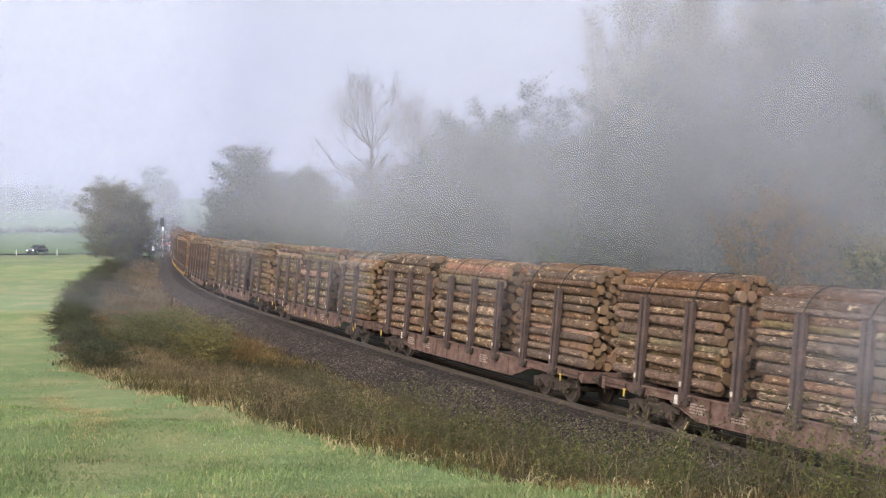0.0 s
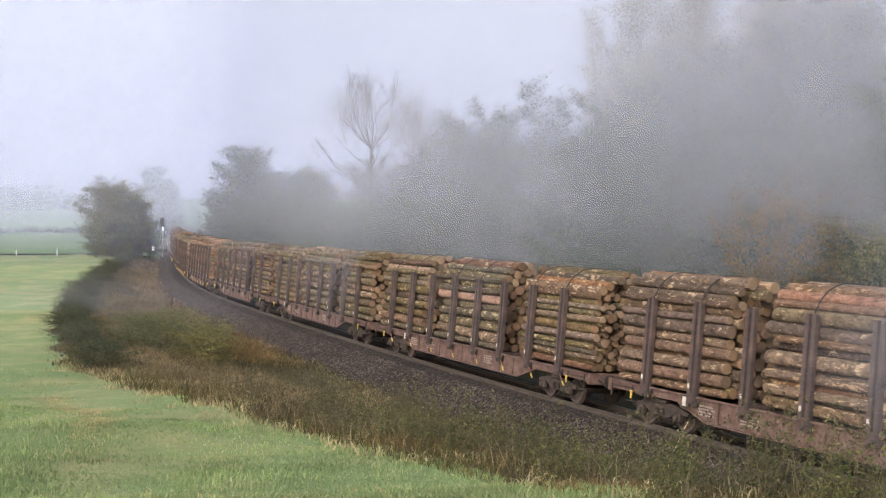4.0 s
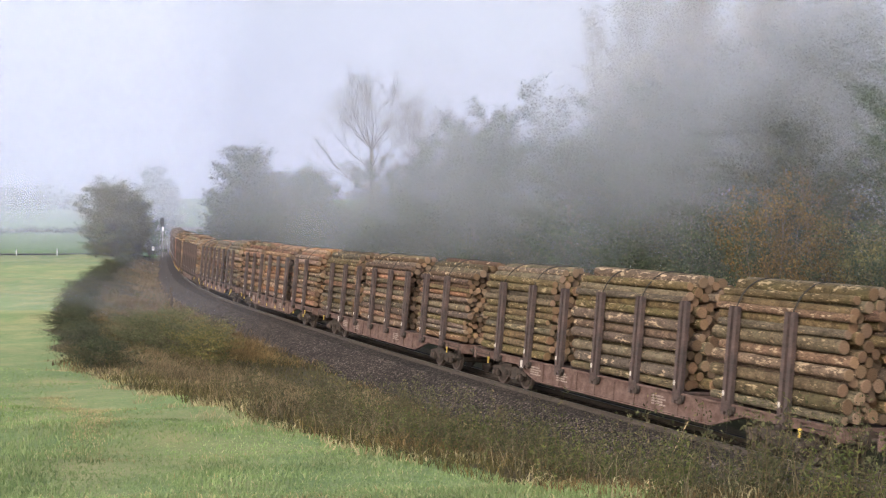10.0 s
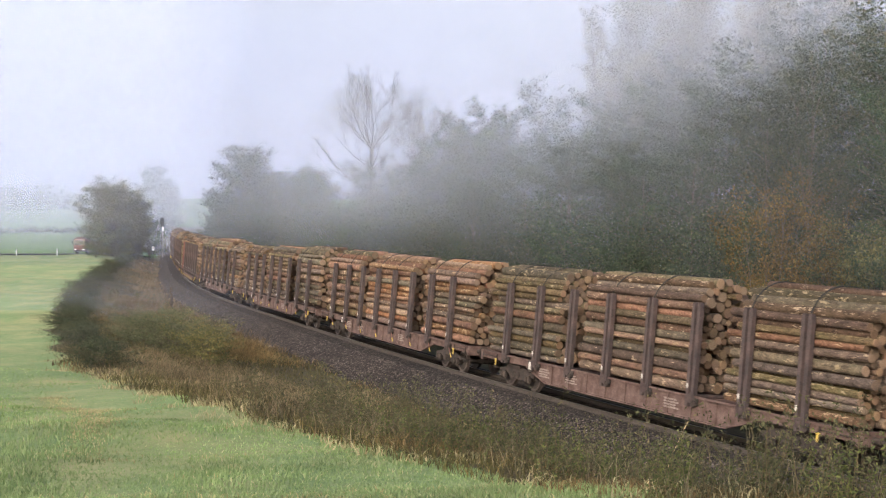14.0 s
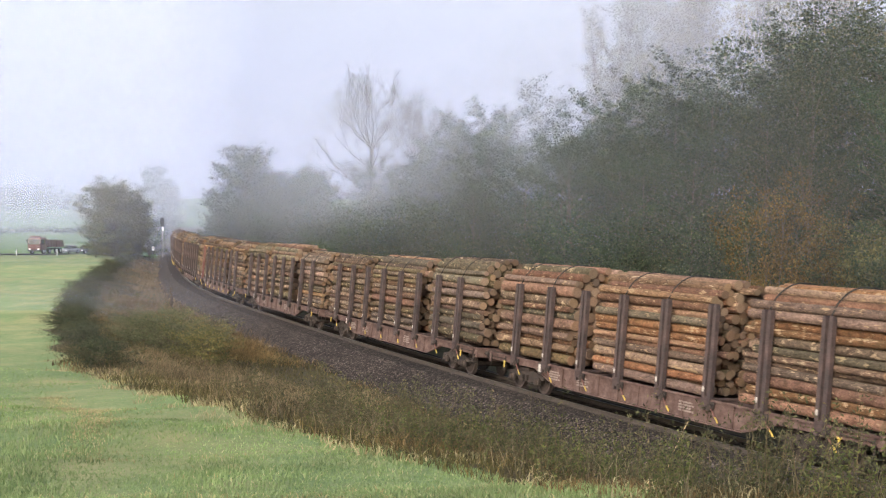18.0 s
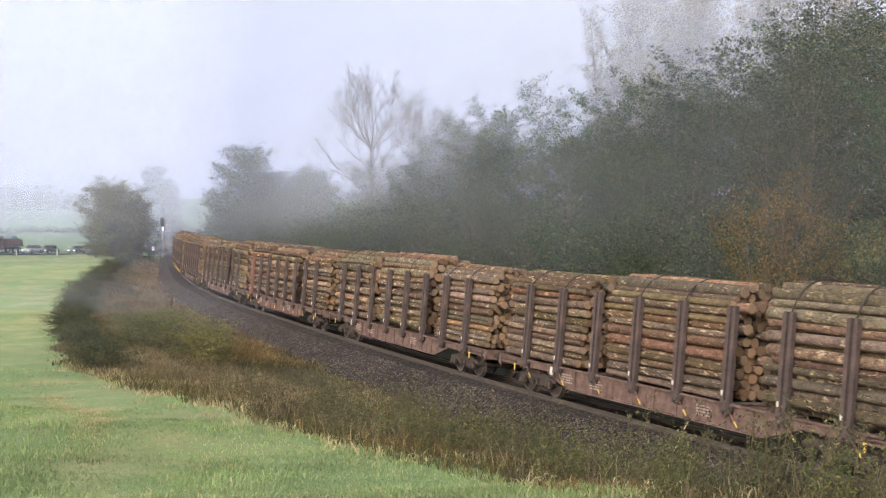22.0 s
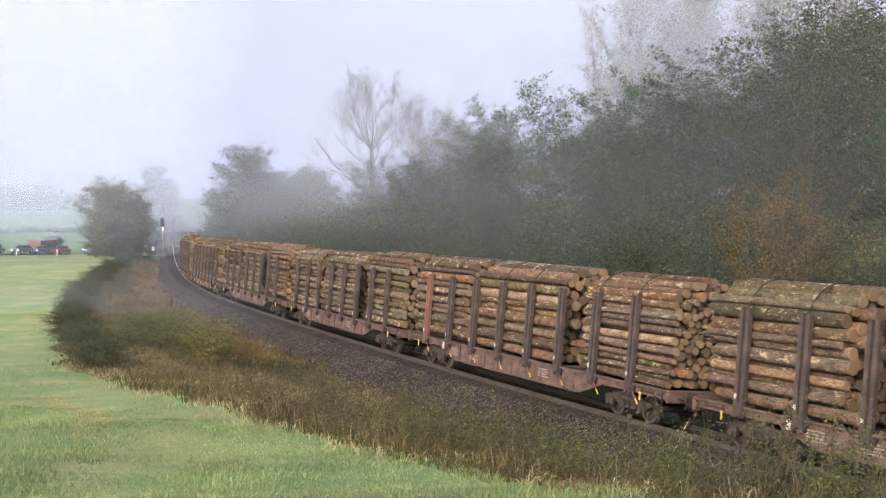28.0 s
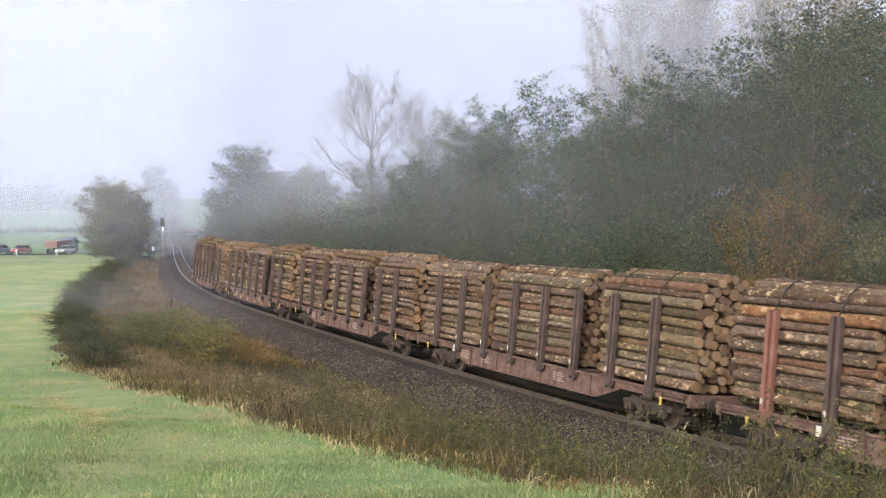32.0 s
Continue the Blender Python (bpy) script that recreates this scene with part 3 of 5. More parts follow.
def wagon_master(meshes, levers):
    w = tagged(new("timber_wagon"), "red-brown bogie flat wagon with dark steel stakes", "freight wagon", "wagons of the timber train")
    part("floor_frame", meshes["floor_frame"], None, w)
    for side in (-1, 1):
        flip = pose(0, side * 1.27, 0, 0, 0, 0 if side < 0 else 180)
        part("side_sill", meshes["side_sill"], None, w, m=flip)
        for k, x in enumerate((-5.0, -3.2, 2.4)):
            if side < 0:
                part("lettering", meshes["lettering"], None, w, "worn white stencil marks", pose(x, side * 1.335, 1.0))
        part("label_frame", meshes["label_frame"], None, w, "dark frame with a white label", pose(-5.9, side * 1.40, 1.02, 0, 0, 0 if side < 0 else 180))
    for end in (-1, 1):
        part("headstock", meshes["headstock"], None, w, m=pose(end * (WAGON_LENGTH / 2 - 0.62), 0, 0))
        part("coupling", meshes["coupling"], None, w, m=pose(end * (WAGON_LENGTH / 2 - 0.54), 0, 1.0, 0, 0, 0 if end > 0 else 180))
        for side in (-1, 1):
            part("buffer", meshes["buffer"], None, w, m=pose(end * (WAGON_LENGTH / 2 - 0.64), side * 0.875, 1.05, 0, 0, 0 if end > 0 else 180))
            part("step_rail", meshes["step_rail"], None, w, m=pose(end * (WAGON_LENGTH / 2 - 1.35), side * 1.36, 0))
            part("brake_handle", meshes["brake_handle"], None, w, "yellow brake handle", pose(end * (WAGON_LENGTH / 2 - 1.9), side * 1.40, 0.86))
        bogie = new("bogie")
        bogie.parent = w
        bogie.matrix_basis = pose(end * PIVOT, 0, 0)
        for x in (-0.9, 0.9):
            part("wheelset", meshes["wheelset"], None, bogie, m=pose(x, 0, 0.46))
        for side in (-1, 1):
            part("side_frame", meshes["side_frame"], None, bogie, m=pose(0, side * 1.0, 0))
            for x in (-0.9, 0.9):
                part("axle_box", meshes["axle_box"], None, bogie, m=pose(x, side * 1.08, 0.46, 0, 0, 0 if side < 0 else 180))
            for x in (-0.14, 0.14):
                part("spring", meshes["spring"], None, bogie, m=pose(x, side * 1.10, 0.42))
        bm = bmesh.new()
        add_box(bm, (0, 0, 0.72), (0.5, 1.96, 0.26), 0, 0.03)
        for x in (-1.3, 1.3):
            add_box(bm, (x, 0, 0.55), (0.10, 1.96, 0.12))
        part("bogie_bolster", bm, BOGIE_IRON, bogie)
    for i in range(8):
        x = (i - 3.5) * STAKE_GAP
        part("bolster", meshes["bolster"], None, w, m=pose(x, 0, 1.23))
        for side in (-1, 1):
            st = part("stake", meshes["stake"], None, w, m=pose(x, side * 1.36, 0, 0, 0, 0 if side < 0 else 180))
            if side < 0:
                part("reflector", meshes["reflector"], None, st, "white oval reflector", pose(-0.118, -0.095, 1.52))
                part("winch", meshes["winch"], None, w, m=pose(x + 0.20, side * 1.40, 1.02))
                if levers:
                    part("tension_lever", meshes["tension_lever"], None, w, "lever with a yellow grip", pose(x + 0.22, side * 1.43, 1.04))
    return w


def pack_logs(rng, lo, hi, top=4.12, crown=0.8, half=1.28):
    """Round logs settled between the stakes: (y, z, r), lowest free place first."""
    done = np.zeros((0, 3))
    fails = 0
    while fails < 6:
        r = rng.uniform(lo, hi) if rng.random() < 0.8 else rng.uniform(lo * 0.75, lo)
        cand = []
        for y in np.linspace(-half + r, half - r, 25):
            cand.append((y, FLOOR_Z + r))
        n = len(done)
        for sgn in (-1, 1):
            wall = sgn * (half - r)
            for (y, z, q) in done:
                h = (r + q) ** 2 - (y - wall) ** 2
                if h > 0:
                    cand.append((wall, z + math.sqrt(h)))
        for i in range(n):
            for j in range(i):
                a, b = done[i], done[j]
                dy, dz = b[0] - a[0], b[1] - a[1]
                dd = math.hypot(dy, dz)
                ra, rb = a[2] + r, b[2] + r
                if dd > ra + rb or dd < 1e-6:
                    continue
                p = (ra * ra - rb * rb + dd * dd) / (2 * dd)
                h2 = ra * ra - p * p
                if h2 < 0:
                    continue
                h = math.sqrt(h2)
                for sg in (-1, 1):
                    cand.append((a[0] + p * dy / dd - sg * h * dz / dd, a[1] + p * dz / dd + sg * h * dy / dd))
        c = np.array(cand)
        ok = (np.abs(c[:, 0]) <= half - r + 1e-6) & (c[:, 1] >= FLOOR_Z + r - 1e-6)
        if n:
            gap = np.hypot(c[:, None, 0] - done[None, :, 0], c[:, None, 1] - done[None, :, 1]) - (done[None, :, 2] + r)
            ok &= gap.min(axis=1) > -0.004
        c = c[ok]
        c = c[c[:, 1] + r < top + crown * (1 - np.abs(c[:, 0] / half) ** 2.2)]
        if not len(c):
            fails += 1
            continue
        k = np.argmin(c[:, 1] + 0.02 * rng.random())
        done = np.vstack([done, [c[k][0], c[k][1], r]])
    return [tuple(float(v) for v in d) for d in done]


def log_mesh(seed, bark):
    """A log of unit length and unit radius with a slightly crooked, uneven round."""
    rng = random.Random(seed)
    n, rings = 11, [-0.5, -0.494, 0.0, 0.494, 0.5]
    ph, amp = rng.random() * 6, rng.uniform(0.03, 0.07)
    verts, faces, idx = [], [], []
    for j, x in enumerate(rings):
        k = 0.94 if j in (0, len(rings) - 1) else 1 - 0.05 * x
        bend = 0.12 * math.cos(x * 4 + ph)
        for i in range(n):
            a = 2 * math.pi * i / n
            r = k * (1 + amp * math.cos(2 * a + ph) + rng.uniform(-0.03, 0.03)) * 0.97
            verts.append((x, r * math.cos(a) + bend, r * math.sin(a) - bend * 0.5))
    for j in range(len(rings) - 1):
        for i in range(n):
            k = (i + 1) % n
            faces.append((j * n + i, j * n + k, (j + 1) * n + k, (j + 1) * n + i))
            idx.append(0 if 0 < j < len(rings) - 2 else 1)
    faces += [tuple(range(n))[::-1], tuple((len(rings) - 1) * n + i for i in range(n))]
    idx += [1, 1]
    me = raw("log", verts, faces, [BARKS[bark], CUT], idx)
    sm = np.ones(len(faces), dtype=bool)
    sm[-2:] = False
    me.polygons.foreach_set("use_smooth", sm)
    return me


WAGONS = list(range(-4, 9))          # counted along the line; the last in the train is the first here
# how much brown, green-grey and orange bark each wagon's load has
LOADS = {-4: (7, 2, 0), -3: (6, 2, 0), -2: (7, 2, 0), -1: (7, 2, 0), 0: (8, 2, 1), 1: (5, 2, 2), 2: (5, 3, 1), 3: (1, 1, 9), 4: (4, 5, 1), 5: (2, 7, 0), 6: (2, 7, 1), 7: (7, 1, 2), 8: (7, 1, 2)}
STACKS = ((-0.72, 1.54, (0, 1)), (2.22, 4.88, (3, 4)), (5.58, 7.85, (6, 7)))   # from and to in stake gaps, and the lashed stakes
LOAD_LABEL = ["stack of brown barked logs lashed between wagon stakes", "stack of greenish grey logs lashed between wagon stakes", "stack of orange-brown pine logs lashed between wagon stakes"]
TRAIN = []                            # (object, wagon number, offset along the wagon)


def build_train():
    meshes = small_meshes()
    rng = random.Random(7)
    packs = [pack_logs(rng, *lim) for lim in ((0.12, 0.17, 4.1, 0.75), (0.14, 0.20, 4.15, 0.85), (0.11, 0.16, 4.05, 0.7), (0.15, 0.21, 4.1, 0.95), (0.13, 0.18, 4.2, 0.65), (0.12, 0.19, 4.05, 0.85))]
    rises = [max(z + r - STAKE_TOP for _, z, r in p) for p in packs]
    logs = {b: [log_mesh(10 * b + i, b) for i in range(5)] for b in range(3)}
    straps = [strap_mesh(r) for r in rises]
    masters = [wagon_master(meshes, False), wagon_master(meshes, True)]
    used = [0, 0]
    for k in WAGONS:
        kind = 1 if k in (6, 3, 2, 0, -3) else 0
        w = masters[kind] if not used[kind] else copy_thing(masters[kind], Matrix())
        used[kind] = 1
        TRAIN.append((w, k, 0.0))
    for w, k, _ in list(TRAIN):
        if k == 0:
            for c in w.children:
                if c.name.startswith("stake") and c.location.x < -7 and c.location.y < 0:
                    c.data = meshes["red_stake"]
        mix = LOADS[k]
        main = mix.index(max(mix))
        for a, b, lashed in STACKS:
            if k == 0 and a > 2 and a < 3:      # this wagon's middle stack lies further back
                a = 1.92
            x0, x1 = (a - 3.5) * STAKE_GAP, (b - 3.5) * STAKE_GAP
            mid, length = (x0 + x1) / 2, x1 - x0
            stack = tagged(new("log_stack"), LOAD_LABEL[main], "log stack", "log stacks on the wagons")
            TRAIN.append((stack, k, mid))
            pi = rng.randrange(len(packs))
            mirror = rng.choice((-1, 1))
            for (y, z, r) in packs[pi]:
                ob = new("log", rng.choice(logs[rng.choices((0, 1, 2), mix)[0]]))
                ob.parent = stack
                jut = rng.gauss(0, 0.09) + (rng.uniform(0.1, 0.45) if rng.random() < 0.06 else 0)
                ob.matrix_basis = Matrix.LocRotScale((jut, y * mirror, z), Euler((rng.uniform(-0.3, 0.3), rng.gauss(0, 0.006), (0 if rng.random() < 0.5 else math.pi) + rng.gauss(0, 0.006))), (length * rng.uniform(0.975, 1.012), r, r))
            for i in lashed:
                part("strap", straps[pi], None, w, "black lashing strap", pose((i - 3.5) * STAKE_GAP, 0, 0))


build_train()

# ---- trees ----


def leaf_cards(pts, size, rng, flat=0.35, single=False, slim=1.0, level=0.0):
    """Small folded pointed leaves at the given points: vertices and faces. level turns them face up."""
    n = len(pts)
    d = rng.normal(size=(n, 3))
    d[:, 2] = d[:, 2] * (1 - 0.5 * level) - 0.25
    d /= np.linalg.norm(d, axis=1)[:, None]
    u = rng.normal(size=(n, 3))
    if level:
        u = np.cross(d, u * (1 - 0.6 * level) + [0, 0, 1.4 * level])
    u -= (u * d).sum(1)[:, None] * d
    u /= np.linalg.norm(u, axis=1)[:, None] + 1e-9
    w = np.cross(d, u)
    L = size * rng.uniform(0.6, 1.3, n)[:, None]
    v = np.empty((n, 4, 3))
    v[:, 0] = pts - d * L * 0.5
    v[:, 1] = pts + u * L * (0.55 if single else 0.30) * slim + w * L * flat * 0.3
    v[:, 2] = pts + d * L * 0.5
    v[:, 3] = pts - u * L * 0.30 * slim + w * L * flat * 0.3
    f = np.arange(n * 4).reshape(n, 4)
    if single:                     # far leaves: one pointed blade
        return v[:, :3].reshape(-1, 3), np.arange(n * 3).reshape(n, 3)
    tri = np.concatenate([f[:, [0, 1, 2]], f[:, [0, 2, 3]]])
    return v.reshape(-1, 3), tri


def cards_mesh(name, pts, size, mat, rng, single=False, slim=1.0, level=0.0):
    v, tri = leaf_cards(pts, size, rng, single=single, slim=slim, level=level)
    me = bpy.data.meshes.new(name)
    me.vertices.add(len(v))
    me.vertices.foreach_set("co", v.ravel())
    me.loops.add(len(tri) * 3)
    me.loops.foreach_set("vertex_index", tri.ravel().astype(np.int32))
    me.polygons.add(len(tri))
    me.polygons.foreach_set("loop_start", np.arange(0, len(tri) * 3, 3, dtype=np.int32))
    me.materials.append(mat)
    me.update(calc_edges=True)
    return me


def limb_mesh(segs, mat, name, sides=6):
    """Tapered limbs: (from, to, radius at the start, radius at the end)."""
    verts, faces = [], []
    for a, b, r0, r1 in segs:
        a, b = Vector(a), Vector(b)
        d = (b - a).normalized()
        u = d.orthogonal().normalized()
        w = d.cross(u)
        n = sides if r0 > 0.08 else 4 if r0 > 0.035 else 3
        base = len(verts)
        for p, r in ((a, r0), (b, r1)):
            for i in range(n):
                t = 2 * math.pi * i / n
                verts.append(p + (u * math.cos(t) + w * math.sin(t)) * r)
        for i in range(n):
            k = (i + 1) % n
            faces.append((base + i, base + k, base + n + k, base + n + i))
    return raw(name, verts, faces, mat, smooth=True)


def make_tree(name, label, height, radius, base, leaves, size, mat, bark, seed, shape=0.8, trunk_r=0.16, stems=1, rise=(0.2, 1.0), droop=0.06, limbs=48, level=0.6, puff=0.19, uneven=0.28):
    """Trunks with limbs and side shoots, and a crown of leafy sprays along the shoots."""
    rng, nr = random.Random(seed), np.random.RandomState(seed)
    tree = tagged(new(name), label, "shrub" if "shrub" in name else "tree")
    segs, shoots = [], []
    for k in range(stems):
        out = rng.uniform(0, 6.28)
        p, d = Vector((0, 0, -0.3)), Vector((0.06 * (stems - 1) * math.cos(out), 0.06 * (stems - 1) * math.sin(out), 1)).normalized()
        top = height * (1.0 if k == 0 else rng.uniform(0.72, 0.97))
        line, n = [p], 9
        for i in range(n):
            d = (d + Vector((rng.gauss(0, 0.04), rng.gauss(0, 0.04), 0.07))).normalized()
            line.append(line[-1] + d * ((top + 0.3) / n / max(d.z, 0.5)))
        rad = [trunk_r * (1 - 0.93 * i / n) for i in range(n + 1)]
        segs += [(line[i], line[i + 1], rad[i], rad[i + 1]) for i in range(n)]
        count = max(5, limbs // stems)
        for j in range(count):
            t = (j + rng.uniform(0.1, 0.9)) / count
            z = base + (top - base) * t
            f = min(max((z + 0.3) / (top + 0.3) * n, 0), n - 0.01)
            i = int(f)
            q = line[i].lerp(line[i + 1], f - i)
            reach = radius * max(0.16, 1 - (abs(t - 0.42) / 0.66) ** 2.4) ** shape * rng.uniform(1 - uneven, 1 + uneven * 0.6)
            a = 2.4 * j + rng.gauss(0, 0.35) + out
            el = rise[0] + (rise[1] - rise[0]) * t + rng.gauss(0, 0.1)
            d = Vector((math.cos(a) * math.cos(el), math.sin(a) * math.cos(el), math.sin(el)))
            r = max(0.012, rad[i] * 0.45)
            steps = 4
            length = reach / max(math.cos(el), 0.55)
            for m in range(steps):
                d = (d + Vector((rng.gauss(0, 0.12), rng.gauss(0, 0.12), rng.gauss(0, 0.05) - droop))).normalized()
                e = q + d * length / steps
                segs.append((q, e, r, r * 0.72))
                if m:
                    shoots.append((q, e, 0.6))
                for sg in (-1, 1):
                    if m == 0 and rng.random() < 0.6:
                        continue
                    side = d.cross(Vector((0, 0, 1))).normalized() * sg
                    sd = (d * rng.uniform(0.3, 0.9) + side * rng.uniform(0.5, 1.0) + Vector((0, 0, rng.gauss(0.05, 0.18)))).normalized()
                    sl = length * rng.uniform(0.20, 0.42) * (1.15 - 0.15 * m)
                    se = q.lerp(e, rng.random())
                    tip = se + sd * sl - Vector((0, 0, droop * sl))
                    segs.append((se, tip, r * 0.4, 0.005))
                    shoots.append((se, tip, 1.0))
                q, r = e, r * 0.72
            shoots.append((q, q + d * 0.25 * length / steps, 1.0))
    a = np.array([list(g[0]) for g in shoots])
    b = np.array([list(g[1]) for g in shoots])
    weight = np.array([(Vector(g[1]) - Vector(g[0])).length * g[2] for g in shoots]) * nr.uniform(0.3, 1.6, len(shoots))
    pick = nr.choice(len(shoots), leaves, p=weight / weight.sum())
    pts = a[pick] + (b - a)[pick] * nr.uniform(0.05, 1.1, leaves)[:, None] + nr.normal(size=(leaves, 3)) * [puff, puff, puff * 0.5]
    pts[:, 2] = np.maximum(pts[:, 2], 0.1)
    # drawn to its full height and spread
    up = height / np.percentile(pts[:, 2], 99.6)
    wide = radius / np.percentile(np.hypot(pts[:, 0], pts[:, 1]), 96)
    pts *= [wide, wide, up]
    fit = Matrix.Diagonal((wide, wide, up))
    part("trunk", limb_mesh([(fit @ g[0], fit @ g[1], g[2], g[3]) for g in segs if g[2] > 0.0085], bark, "trunk"), None, tree, "branching trunk")
    part("crown", cards_mesh("crown", pts, size, mat, nr, True, level=level), None, tree, "uneven leafy crown")
    return tree


def fan(segs, p, d, length, r, depth, rng, lift=0.10):
    """An upswept limb that forks again and again into fine twigs."""
    for k in range(2):
        d = (d + Vector((rng.gauss(0, 0.09), rng.gauss(0, 0.09), lift))).normalized()
        q = p + d * length / 2
        segs.append((p, q, r, r * 0.86))
        p, r = q, r * 0.86
        if depth and k == 0:
            side = Vector((rng.gauss(0, 1), rng.gauss(0, 1), 0.3)).normalized()
            fan(segs, p, (d + side * rng.uniform(0.5, 0.9)).normalized(), length * rng.uniform(0.5, 0.7), r * 0.6, depth - 1, rng, lift)
    if depth:
        for k in range(2):
            side = Vector((rng.gauss(0, 1), rng.gauss(0, 1), rng.gauss(0.1, 0.4))).normalized()
            fan(segs, p, (d + side * rng.uniform(0.25, 0.55)).normalized(), length * rng.uniform(0.68, 0.86), r * 0.72, depth - 1, rng, lift)


def make_bare_tree():
    """A broad winter crown: limbs spread low and sweep up into a dome of twigs; 25 m tall."""
    rng = random.Random(21)
    tree = tagged(new("bare_tree"), "tall leafless tree with fine upswept twigs in the mist", "tree")
    segs = []
    p, d, r = Vector((0, 0, -0.3)), Vector((0, 0, 1)), 0.50
    for i in range(7):
        d = (d + Vector((rng.gauss(0, 0.03), rng.gauss(0, 0.03), 0.2))).normalized()
        q = p + d * 2.15
        segs.append((p, q, r, r * 0.88))
        p, r = q, r * 0.88
        if i > 3:
            for j in range(3):
                a = 2.1 * j + 1.2 * i + rng.uniform(-0.4, 0.4)
                nd = Vector((math.cos(a), math.sin(a), 0.25 + 0.2 * (i - 4) + rng.uniform(-0.1, 0.2))).normalized()
                fan(segs, p, nd, 2.7, r * 0.32, 4, rng, 0.10)
    for j in range(6):
        a = 1.05 * j + rng.uniform(-0.3, 0.3)
        w = 0.25 if j == 0 else rng.uniform(0.5, 0.95)
        fan(segs, p, Vector((w * math.cos(a), w * math.sin(a), 1)).normalized(), 2.75, r * 0.45, 5, rng, 0.05)
    part("trunk", limb_mesh([g for g in segs if g[2] > 0.06], BARE, "trunk"), None, tree)
    part("twigs", limb_mesh([(a, b, max(c, 0.013), max(e, 0.010)) for a, b, c, e in segs if c <= 0.06], BARE, "twigs"), None, tree, "fine bare twigs")
    return tree


